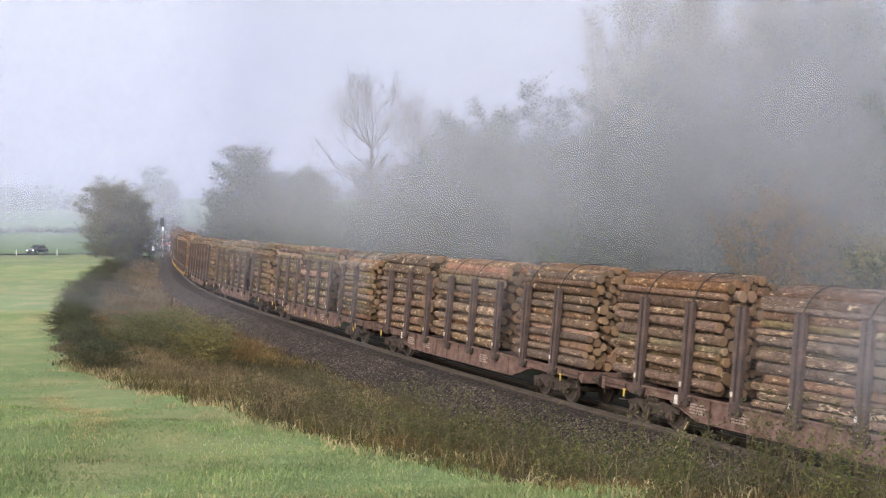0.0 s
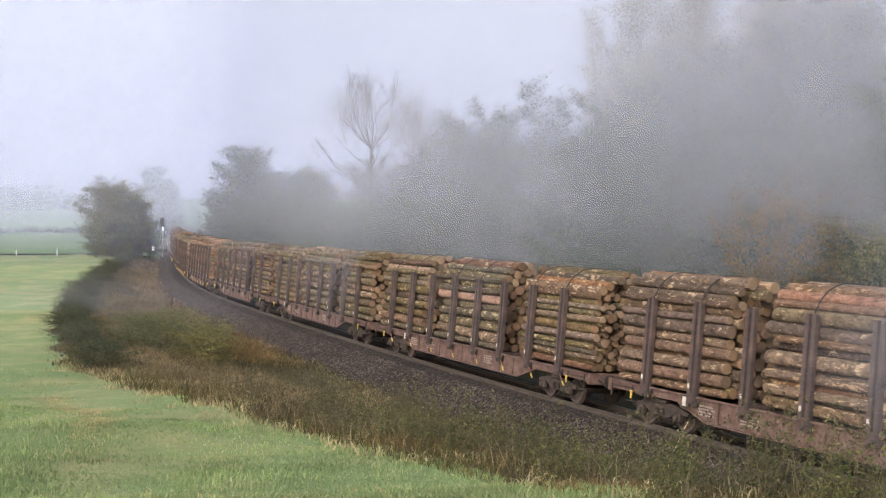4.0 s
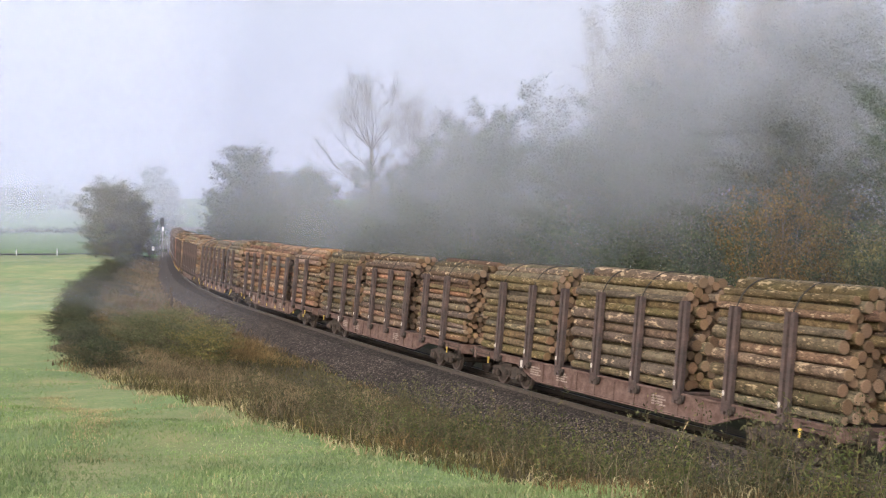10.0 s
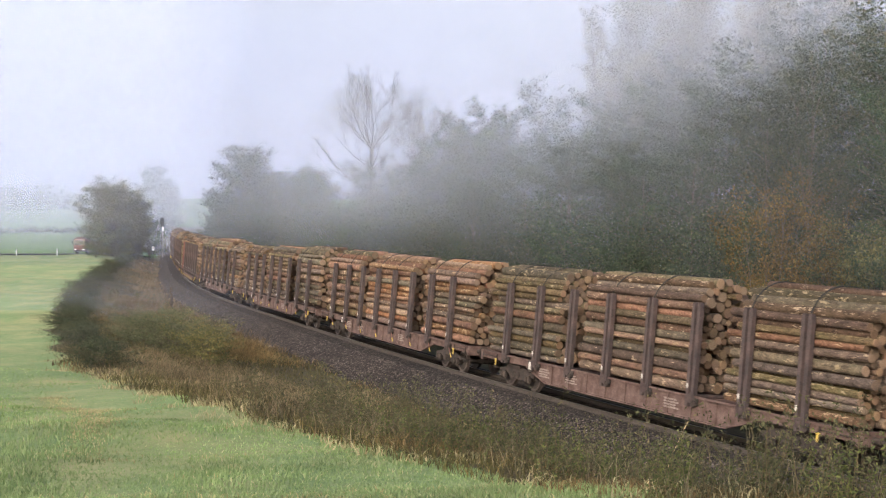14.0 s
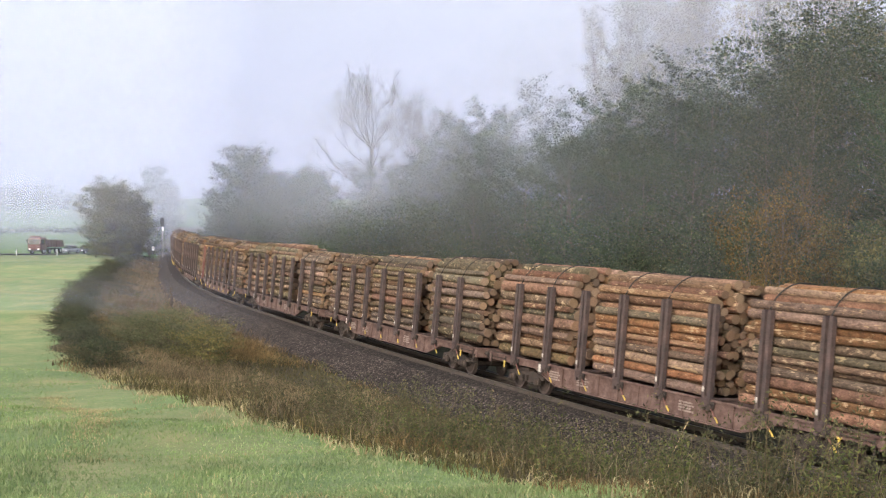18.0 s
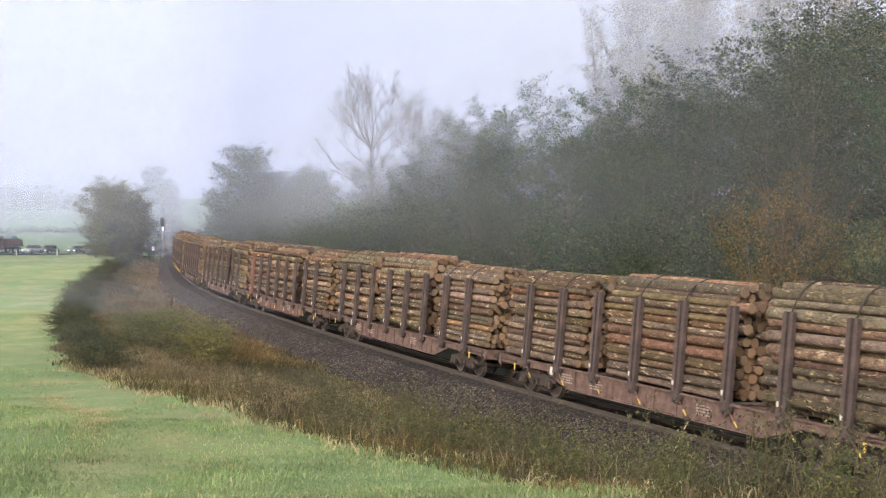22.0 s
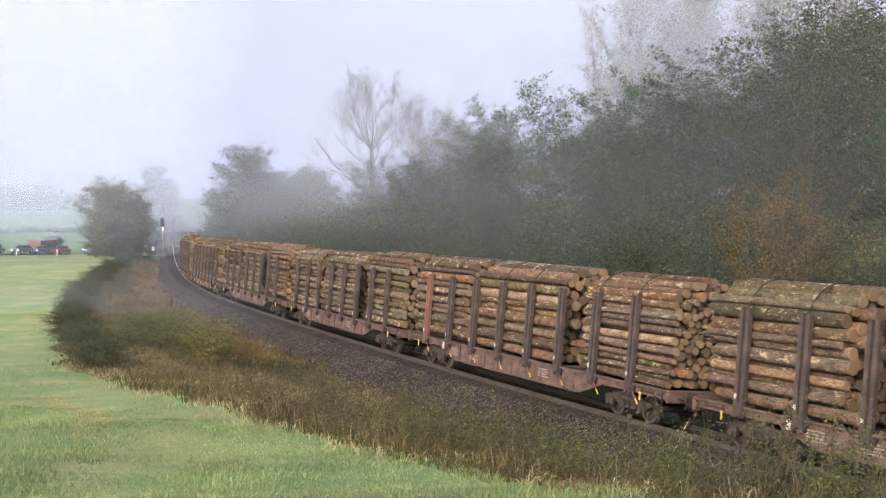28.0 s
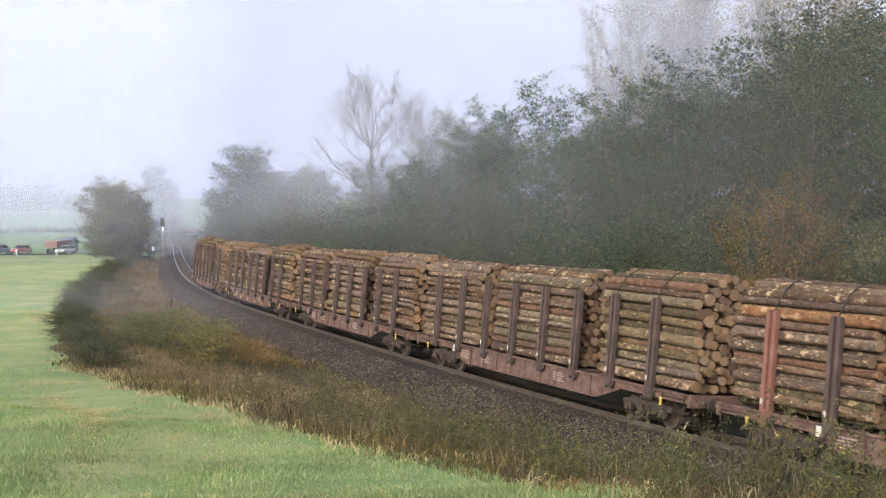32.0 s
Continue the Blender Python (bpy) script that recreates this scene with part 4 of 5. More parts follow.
FOREST_ROWS = {
    "shrub_olive": "-13.5,111.1,7.8,1.06 -8.9,100,9.4,1.02 -7.4,95.6,9.6,1.08 -6,89.6,8.4,1.01 -2,77.6,7.7,0.92 -0.5,74.1,7.2,1.12 0.4,71.3,8.3,1.04 3.2,65.9,7.4,0.94 5.1,62.4,8.6,0.99 8.9,53.8,7.8,1.15 11,51.4,7.3,1.02 13.2,45.2,8.1,1.05 14.6,42,7.6,0.98 17.3,36.1,7.2,1.06 -15.6,118,10,1.2 -18,120,9.3,1 -50.5,187,3.4,0.9",
    "shrub": "-11.9,109.3,7.3,0.95 -11.4,105,7.8,0.96 -10.8,101.8,6.3,0.94 -7.8,91.8,7.6,0.93 -4.6,86.9,7.6,1.13 -2.2,83.7,9.4,1.07 -2.1,81.2,6.6,1.06 2.1,68.6,6.5,0.92 7.7,60.5,8.7,1.06 8.1,56.4,8.6,1.13 12.7,48.5,8.4,1.05 15.4,38.4,7.8,0.98 9.6,47,7.3,1 -13.8,115,9.2,1.1 -35.1,190,9.5,1 -28.3,180,9.3,1 -50.9,196,7.9,1 -57.2,186,6.6,1 -53.3,184,5.6,1",
    "green": "-10,115.7,6.9,1.01 -10.5,111.3,6.7,1.01 -8.9,108.2,9.4,0.95 -5.2,100.8,8.6,1 -3.7,97.4,10.2,1.02 -3.1,92.4,8.4,0.96 1.5,83.8,7.7,1.1 2.2,77,10.2,0.9 5.4,75,11.5,0.96 7.2,69.8,12.2,0.93 7.4,65.3,12.6,1.11 10.2,57.6,11,1.11 11.8,54.1,12.1,1.11 18.1,43.2,13.5,0.91 20.3,39.9,12,1.06 -6.9,113.3,12.7,0.93 13.6,67.1,15.6,1.09 15.8,63.8,15.4,1.07 25.8,37.1,13.4,0.96",
    "olive": "-7,103.8,6.7,1.05 -0.9,88.1,9,1.04 2.4,80.5,8.2,1.04 10.7,62.3,11.9,0.96 14.3,50.7,13.5,1 15.7,47.4,12.1,0.93 21.8,36.7,11.5,1.14 3.1,92.7,14.6,0.93 3.1,86.8,13.4,1.11 17,58.6,15.3,0.98 17.8,54.2,15.7,0.98 21.6,51.7,15.6,1.02 26,42.5,14,1.12",
    "back_green": "-7.6,117.4,13.1,1.1 -3,108.3,11.6,1.07 -3.4,103.8,12.1,1.02 -0.9,100.8,12.5,0.94 -0.6,96.4,11.5,1.11 4.7,84.4,12.9,0.96 7.9,79.3,13.5,1.03 10.2,75.3,15.7,0.94 10.6,70,12.7,1.13 23.1,45.7,14.6,1.11 0.5,115.9,15.9,1.1 3.2,113.4,17.3,1.05 3.1,108.4,16.1,0.92 5.7,102.8,16.9,0.93 6.2,98.4,15.3,0.92 10,94.1,17.9,1.07 12.5,88.4,14,1.07 13.1,84.5,13.4,0.97 20.4,64.2,18.3,1.04 26.7,55.6,17.3,1.14 33.1,42.6,14.5,0.93 26,70,20,1 29.5,76,21,1.1 24,80,18,1 21,88,16.5,1 16,96,14.5,1 33,84,22,1.1",
    "back_olive": "-1.4,120.9,15.3,1.12 16.1,78.6,17.4,0.94 16.9,72.7,17.5,1.13 19.8,68.2,19.1,1.01 23.3,59.3,18,0.91 27.3,49.6,16,0.94 30.8,45.8,15,0.95 35.9,37.5,13.7,1.04",
    "orange": "11.9,42.2,9.3,0.8 13.3,41.6,9.1,0.75 14.5,41,7.2,0.6",
    "yellow": "14.8,38.5,7.6,0.8",
    "poplar": "14.9,105,25.6,0.8 20,110,30.5,1.1 22.6,104,31.1,1.1 25.4,108,32.1,1.1 28.4,104,31,1.1 31.8,110,32,1 36.6,110,31.5,1 39.8,114,33,1 18,101,22.5,0.9",
    "far": "-40,225,21.8,0.95 -36,230,17.5,0.8 -24.3,195,15.4,0.8 -31.9,185,11.2,0.7 -84.1,330,20.2,0.8 -87.2,360,17.1,0.8 -44.5,225,13.8,0.75 -27.5,190,13.6,0.75 -20.8,190,15.6,0.8",
    "bare": "-8.1,125,25.2,1.05 -2.4,122,21.5,0.95",
    "round": "-55,188,12.8,1 -52.8,192,10.7,0.8",
    "hedge": "-48.7,176.4,1.1,0.91 -48.6,172.9,1.1,1.09 -47.4,169.7,1,1.02 -47,166.3,1.2,1.04 -45.9,163,1.1,1 -45.5,159.6,1.1,0.9 -45,156.2,1,1 -44,153,0.9,0.94 -43.3,149.7,0.7,1 -42.7,146.3,0.9,1.01 -42.3,142.9,1.1,0.93 -41.4,139.6,1,0.91 -40.1,136.3,0.8,0.92 -39.6,132.9,1.2,0.96 -39.2,129.5,1,0.93 -38.4,126.1,1,1.09 -37.4,122.8,1.1,0.97 -36.6,119.4,1.2,1.07 -35.4,116.2,1.1,1 -34.1,113,0.7,0.92 -33.3,109.6,0.8,1 -33.1,106,1,0.98 -32.3,102.6,0.9,0.99 -31.6,99.1,0.9,0.94 -30.9,95.6,1.1,0.97 -29.5,92.4,1,1.02 -28.4,89,0.7,0.94 -28,85.4,0.8,0.99 -26.4,82.3,0.8,0.93 -25.6,78.8,0.8,0.91 -24.3,75.6,0.8,1 -23.2,72.3,0.7,0.99 -22.6,68.9,1.1,0.91 -21.5,65.6,0.9,0.91 -21.1,62.1,0.8,0.92 -19.3,59.1,0.8,1.02 -18,55.9,0.8,0.91 -17.2,52.4,0.8,1.06 -15.7,49.3,1.2,0.96 -14.2,46.1,0.8,1.06 -13.3,42.7,0.9,0.92 -12,39.4,1.2,1.02",
    "bush": "-14.5,54,1.8,1.1 -12.6,52,2.1,1.1 -10.8,50,2,1.1 -12,55,1.9,1.1 -16,57,1.5,1.1 -11.6,54,1.7,1.0 -13.8,58,1.8,1.1",
}



def build_trees():
    green = dict(height=13, radius=3.7, base=0.8, leaves=27000, size=0.088, mat=LEAF_GREEN, bark=BARE)
    olive = dict(height=13, radius=3.4, base=1.0, leaves=24000, size=0.088, mat=LEAF_OLIVE, bark=BARE)
    kinds = {
        "green": ([make_tree("broadleaf_tree", "dense dull green broadleaf tree at the wood's edge", seed=i, **green) for i in (1, 101)], 13),
        "olive": ([make_tree("autumn_tree", "olive-brown broadleaf tree turning in autumn", seed=i, **olive) for i in (2, 102)], 13),
        "back_green": ([make_tree("wood_tree", "dull green tree standing deeper in the wood", 13, 3.7, 1.2, 14000, 0.15, LEAF_GREEN, BARE, 11)], 13),
        "back_olive": ([make_tree("brown_wood_tree", "olive-brown tree standing deeper in the wood", 13, 3.4, 1.2, 13000, 0.15, LEAF_OLIVE, BARE, 12)], 13),
        "shrub": ([make_tree("shrub", "green leafy shrub at the edge of the wood", 6, 2.5, 0.2, 12000, 0.095, LEAF_GREEN, BARE, i, 0.6, 0.06, 4, (0.2, 1.1), 0.05, 48, 0.5, 0.17) for i in (3, 103)], 6),
        "shrub_olive": ([make_tree("brown_shrub", "brownish thinning shrub at the edge of the wood", 6, 2.3, 0.2, 9000, 0.09, LEAF_OLIVE, BARE, 4, 0.6, 0.05, 5, (0.3, 1.2), 0.04, 48, 0.5, 0.15)], 6),
        "hedge": ([make_tree("hedge_shrub", "low dark green bramble shrub on the railway verge", 2.2, 1.9, 0.02, 5500, 0.085, LEAF_BRAMBLE, BARE, 13, 0.6, 0.03, 6, (0.1, 0.8), 0.05, 36, 0.3, 0.22)], 2.2),
        "bush": ([make_tree("thicket_shrub", "olive green thicket shrub on the railway bank", 2.2, 1.9, 0.02, 7000, 0.075, LEAF_HAZED, BARE, 14, 0.6, 0.03, 6, (0.3, 1.0), 0.03, 42, 0.3, 0.15)], 2.2),
        "orange": ([make_tree("young_autumn_tree", "small young tree with orange autumn leaves", 8, 2.0, 2.0, 7500, 0.095, LEAF_ORANGE, BARE, 5, 0.7, 0.055, 3, (0.4, 1.2), 0.05, 48, 0.4, 0.2)], 8),
        "yellow": ([make_tree("yellowing_tree", "small tree with yellow-green autumn leaves", 7, 2.3, 1.8, 7500, 0.10, LEAF_YELLOW, BARE, 6, 0.7, 0.06, 3, (0.4, 1.2), 0.05, 44, 0.4, 0.22)], 7),
        "poplar": ([make_tree("poplar_tree", "tall pale poplar with thinning leaves", 27, 3.6, 7, 16000, 0.17, LEAF_PALE, BARE, i, 0.6, 0.26, 3, (0.8, 1.35), -0.04, 84, 0.0, 0.32) for i in (7, 107)], 27),
        "round": ([make_tree("round_tree", "full round green tree standing in the meadow", 13, 5.4, 0.4, 40000, 0.24, LEAF_OPEN, BARE, 108, 0.95, 0.3, 1, (0.15, 1.0), 0.04, 110, 0.5, 0.45, 0.2)], 13),
        "far": ([make_tree("misty_tree", "full-crowned green tree pale in the mist", 13, 4.7, 0.3, 24000, 0.24, LEAF_GREEN, BARE, i, 0.75, 0.28, 1, (0.1, 1.0), 0.03, 90, 0.5, 0.42, 0.25) for i in (9, 109)], 13),
        "bare": ([make_bare_tree()], 25),
    }
    rng = random.Random(5)
    for kind, text in FOREST_ROWS.items():
        masters, h0 = kinds[kind]
        for n, item in enumerate(text.split()):
            x, y, h, w = map(float, item.split(","))
            k = h / h0
            m = pose(x, y, gz(x, y) - 0.05, 0, 0, rng.uniform(0, 360)) @ Matrix.Diagonal((max(k, 0.75) * w, max(k, 0.75) * w, k, 1))
            ob = masters[n % len(masters)]
            if n >= len(masters):
                ob = copy_thing(ob, Matrix())
            ob.matrix_basis = m
            if kind not in ("bare", "round", "yellow"):
                tagged(ob, group="shrubs of the verge" if kind in ("hedge", "bush") else "trees of the wood")


build_trees()

# ---- mist and smoke ----


def curtain(name, label, pts, z0, z1, mat):
    verts, faces = [], []
    for x, y in pts:
        verts += [(x, y, z0), (x, y, z1)]
    for i in range(len(pts) - 1):
        faces.append((2 * i, 2 * i + 2, 2 * i + 3, 2 * i + 1))
    tagged(new(name, raw(name, verts, faces, mat, smooth=True)), label, "mist", kind="stuff")


curtain("mist_bank", "thin bank of mist hanging before the wood", [beside(s, 5.6) for s in range(-104, 44, 4)], 0, 45, mist_mat("mist_thin", 0.115, 1.0, 8, 0.05, edge=[("Y", 0, 85), ("Y", 138, 86)]))
curtain("mist_bank", "thin bank of mist between the trees", [(x, 94) for x in range(-10, 90, 4)], 0, 60, mist_mat("mist_wood", 0.075, 3, 14, 0.04, edge=[("X", -10, 8)]))
curtain("mist_bank", "thin bank of mist deep in the wood", [(x, 128) for x in range(-24, 100, 4)], 0, 70, mist_mat("mist_deep", 0.14, 3, 14, 0.04, edge=[("X", -24, -12)]))
curtain("mist_bank", "thin bank of mist across the valley", [(x, 150) for x in range(-161, -14, 6)], 0, 80, mist_mat("mist_valley", 0.20, -4, 11, 0.03, edge=[("X", -17, -42)]))
curtain("mist_bank", "thin low veil of mist over the railway bank", [(x, 72) for x in range(-70, -6, 4)], -3, 4.6, mist_mat("mist_bank_veil", 0.085, 4.5, 1.5, 0.06, edge=[("X", -9, -19)]))
curtain("mist_bank", "thin bank of mist before the road", [(-182, 216), (-140, 216), (-100, 216), (-51, 216), (-40, 178), (-36, 178), (-30, 178), (-24, 178), (-18, 178)], 0, 80, mist_mat("mist_road", 0.22, -5, 10, 0.03, edge=[("X", -20, -50)]))
curtain("mist_bank", "bank of mist beyond the road", [(x, 266) for x in range(-310, -28, 10)], -5, 150, mist_mat("mist_dense", 0.24, 0, 12, 0.02, edge=[("X", -31, -56)]))
curtain("mist_bank", "bank of mist on the far slope", [(x, 318) for x in range(-400, -34, 10)], -5, 200, mist_mat("mist_slope", 0.22, 0, 14, 0.02, edge=[("X", -41, -70)]))
curtain("mist_bank", "far bank of mist before the hills", [(x, 420) for x in range(-600, -40, 20)], -10, 300, mist_mat("mist_far", 0.25, 0, 20, 0.01, 0.15, edge=[("X", -62, -110)]))

m = Mat("foggy_sky")
em = m.n("Emission", Strength=0.66)
sp = m.n("SeparateXYZ")
m.link(m.place(), sp.inputs[0])
mr = m.n("MapRange", From_Min=0.0, From_Max=400.0)
m.link(sp.outputs[2], mr.inputs[0])
m.link(m.ramp(mr.outputs[0], [(0, (0.62, 0.66, 0.93)), (0.35, (0.72, 0.75, 1.0)), (1, (0.83, 0.86, 1.0))]), em.inputs["Color"])
side = m.n("MapRange", From_Min=-600.0, From_Max=250.0, To_Min=0.60, To_Max=0.68)
m.link(sp.outputs[0], side.inputs[0])
m.link(side.outputs[0], em.inputs["Strength"])
m.link(em.outputs[0], m.t.nodes["Material Output"].inputs["Surface"])
sky_pts = [(1700 * math.sin(radians(a)), 1700 * math.cos(radians(a))) for a in range(-60, 61, 4)]
curtain("backdrop", "pale foggy morning sky", sky_pts, -60, 1500, m.m)
tagged(bpy.data.objects["backdrop"], kind="structure", category="sky")

PUFFS = []


def build_smoke():
    rings, n = 4, 20
    verts, faces = [(0, 0, 0)], []
    for j in range(1, rings + 1):
        for i in range(n):
            r, a = j / rings, 2 * math.pi * i / n
            verts.append((r * math.cos(a), 0.06 * r * r, r * math.sin(a)))
    for i in range(n):
        k = (i + 1) % n
        faces.append((0, 1 + i, 1 + k))
        for j in range(rings - 1):
            faces.append((1 + j * n + i, 1 + j * n + n + i, 1 + j * n + n + k, 1 + j * n + k))
    m = Mat("engine_smoke")
    c = m.coord()
    ln = m.t.nodes.new("ShaderNodeVectorMath")
    ln.operation = "LENGTH"
    m.link(c, ln.inputs[0])
    fall = m.n("MapRange", From_Min=0.98, From_Max=0.1)
    fall.interpolation_type = "SMOOTHSTEP"
    m.link(ln.outputs["Value"], fall.inputs[0])
    f = m.ramp(m.noise(m.place(), 0.11, 4, 0.55), [(0.3, (0.35, 0.35, 0.35)), (0.7, (1, 1, 1))])
    dens = m.math("MINIMUM", m.math("MULTIPLY", m.math("MULTIPLY", fall.outputs[0], f), 0.46), 0.25)
    mx = m.n("MixShader")
    m.link(dens, mx.inputs[0])
    m.link(m.n("BsdfTransparent").outputs[0], mx.inputs[1])
    m.link(droplets(m, (0.54, 0.60, 0.76)), mx.inputs[2])
    m.link(mx.outputs[0], m.t.nodes["Material Output"].inputs["Surface"])
    me = raw("smoke_puff", verts, faces, m.m, smooth=True)
    # centre, half width, half height, drift over the clip
    for c, w, h, drift in (((12, 42.5, 11), 17, 14, (3, 52, 5)), ((4, 58, 10), 19, 13, (-4, 48, 4)), ((-6, 80, 10), 17, 12, (-8, 36, 3)), ((19.5, 38.5, 10), 16, 15, (10, 52, 6)),
                           ((15, 44.5, 16), 17, 12, (3, 52, 8)), ((15, 27, 3), 9, 4.5, (26, -16, 5))):
        ob = tagged(new("smoke_puff", me), "thinning grey smoke drifting before the wood", "smoke", "drifting smoke", "stuff")
        ob.scale = (w, w, h)
        PUFFS.append((ob, c, drift))


build_smoke()

# ---- ground cover ----


def blades_mesh(name, x, y, h, width, lean, mat, rng):
    """Upright bent grass blades, two triangles each."""
    n = len(x)
    z = ground_z(x, y)
    a = rng.uniform(0, 2 * np.pi, n)
    b = rng.uniform(0, 2 * np.pi, n)
    ux, uy = np.cos(a) * width / 2, np.sin(a) * width / 2
    l1 = lean * h * rng.uniform(0.2, 1.0, n)
    v = np.empty((n, 5, 3))
    base = np.stack([x, y, z - 0.02], 1)
    side = np.stack([ux, uy, 0 * ux], 1)
    bend = np.stack([np.cos(b) * l1, np.sin(b) * l1, h * 0], 1)
    up = np.stack([0 * h, 0 * h, h], 1)
    v[:, 0], v[:, 1] = base - side, base + side
    v[:, 2] = base + up * 0.55 + bend * 0.3 + side * 0.8
    v[:, 3] = base + up * 0.55 + bend * 0.3 - side * 0.8
    v[:, 4] = base + up * (1 - 0.2 * lean) + bend
    i = np.arange(n)[:, None] * 5
    tri = np.concatenate([i + [0, 1, 2], i + [0, 2, 3], i + [3, 2, 4]])
    me = bpy.data.meshes.new(name)
    me.vertices.add(n * 5)
    me.vertices.foreach_set("co", v.ravel())
    me.loops.add(len(tri) * 3)
    me.loops.foreach_set("vertex_index", tri.ravel().astype(np.int32))
    me.polygons.add(len(tri))
    me.polygons.foreach_set("loop_start", np.arange(0, len(tri) * 3, 3, dtype=np.int32))
    me.materials.append(mat)
    me.update(calc_edges=True)
    return me


def scatter(rng, n, y0, y1, power, keep):
    """Plan positions in the wedge of land before the lookout, from y0 to y1."""
    y = y0 + (y1 - y0) * rng.uniform(0, 1, n) ** power
    x = y * rng.uniform(-0.43, 0.43, n)
    s, d = line_coords(x, y)
    k = keep(x, y, s, d)
    return x[k], y[k]


PALESTRAW = leaf_mat("pale_straw", [(0, (0.26, 0.235, 0.12)), (0.5, (0.36, 0.32, 0.165)), (1, (0.52, 0.44, 0.25))], 0.35)
BANK = leaf_mat("dead_bank_grass", [(0, (0.10, 0.08, 0.055)), (0.5, (0.17, 0.13, 0.09)), (0.9, (0.27, 0.20, 0.135)), (1, (0.12, 0.12, 0.065))], 0.3)


def build_cover():
    rng = np.random.RandomState(12)

    def meadow(x, y, s, d):
        return -d > edge_of_meadow(s) + 0.2 * wave(x * 3, y * 3, 9)

    def verge(x, y, s, d):
        return (-d < edge_of_meadow(s) + 0.6 + 0.2 * wave(x * 3, y * 3, 9)) & (-d > 3.1)
    x, y = scatter(rng, 125000, 6.2, 25, 1.3, lambda x, y, s, d: meadow(x, y, s, d) & (rng.uniform(14, 25, len(x)) > y))
    h = rng.uniform(0.045, 0.115, len(x)) * (1 + 0.35 * wave(x * 4, y * 4, 6))
    tagged(new("meadow_grass", blades_mesh("meadow_grass", x, y, h, 0.009 + 0.0006 * y, 0.7, GRASS, rng)), "short fresh green meadow grass with dewy blades", "grass", kind="stuff")
    x, y = scatter(rng, 110000, 13, 42, 1.2, lambda x, y, s, d: meadow(x, y, s, d) & (rng.uniform(13, 24, len(x)) < y) & (rng.uniform(22, 42, len(x)) > y))
    h = rng.uniform(0.03, 0.075, len(x)) * (1 + 0.4 * wave(x * 2, y * 2, 6))
    tagged(new("meadow_grass", blades_mesh("meadow_grass", x, y, h, 0.006 + 0.0006 * y, 1.0, GRASS, rng)), "short green meadow grass further down the slope", "grass", kind="stuff")
    # withered tufts strewn over the meadow
    cx, cy = scatter(rng, 260, 7, 45, 1.2, meadow)
    cx, cy = np.repeat(cx, 26), np.repeat(cy, 26)
    r = rng.normal(size=(2, len(cx))) * 0.16
    tagged(new("withered_grass", blades_mesh("withered_grass", cx + r[0] * 2.2, cy + r[1], rng.uniform(0.05, 0.13, len(cx)), 0.014, 1.3, PALESTRAW, rng)), "straw-coloured withered tufts in the meadow", "grass", kind="stuff")
    # a swath of hay left lying in a long bend
    t = np.linspace(0, 1, 150) + rng.normal(size=150) * 0.004
    hx, hy = np.interp(t, [0, 0.4, 0.7, 1], [-10.2, -7.3, -6.3, -5.6]), np.interp(t, [0, 0.4, 0.7, 1], [29, 23.5, 20.5, 17])
    hx, hy = np.repeat(hx, 30), np.repeat(hy, 30)
    r = rng.normal(size=(2, len(hx))) * 0.22
    tagged(new("hay_swath", blades_mesh("hay_swath", hx + r[0], hy + r[1] * 1.4, rng.uniform(0.03, 0.10, len(hx)), 0.016, 1.6, PALESTRAW, rng)), "faint straw swath lying on the mown meadow", "hay", kind="stuff")
    # rough growth of the verge
    x, y = scatter(rng, 130000, 9, 95, 1.35, lambda x, y, s, d: verge(x, y, s, d) & (rng.uniform(50, 95, len(x)) > y) & ((y < 42) | (-d < edge_of_meadow(s) - 2.0)))
    patch = wave(x * 0.9, y * 0.9, 14)
    k = patch > -0.25
    h = rng.uniform(0.16, 0.42, len(x)) * (1 + 0.3 * wave(x, y, 16))
    tagged(new("verge_grass", blades_mesh("verge_grass", x[k], y[k], h[k], 0.008 + 0.00045 * y[k], 1.2, DRYGRASS, rng)), "tall dry brown grass on the railway verge", "grass", kind="stuff")
    k = ~k | (rng.uniform(0, 1, len(x)) < 0.2)
    tagged(new("verge_grass", blades_mesh("verge_grass", x[k] + 0.2, y[k], h[k] * 0.8, 0.008 + 0.00045 * y[k], 1.1, WEED, rng)), "olive green rough grass on the railway verge", "grass", kind="stuff")
    # tufts of the bank further along the line
    cx, cy = scatter(rng, 5200, 55, 190, 1.2, lambda x, y, s, d: verge(x, y, s, d) & (-d < edge_of_meadow(s) - 2.5))
    cx, cy = np.repeat(cx, 9), np.repeat(cy, 9)
    r = rng.normal(size=(2, len(cx))) * 0.35
    tagged(new("bank_grass", blades_mesh("bank_grass", cx + r[0], cy + r[1], rng.uniform(0.15, 0.5, len(cx)), 0.05, 1.4, BANK, rng)), "reddish brown dead grass on the far bank", "grass", kind="stuff")
    # pale tussocks at the meadow's edge
    ts = rng.uniform(4, 40, 90)
    e = edge_of_meadow(ts) + rng.normal(size=90) * 0.5
    px, py = beside(ts, -e)
    px, py = np.repeat(px, 34), np.repeat(py, 34)
    r = rng.normal(size=(2, len(px))) * 0.2
    tagged(new("edge_tussocks", blades_mesh("edge_tussocks", px + r[0], py + r[1], rng.uniform(0.10, 0.28, len(px)), 0.02, 1.4, PALESTRAW, rng)), "pale straw tussocks along the meadow's edge", "grass", kind="stuff")


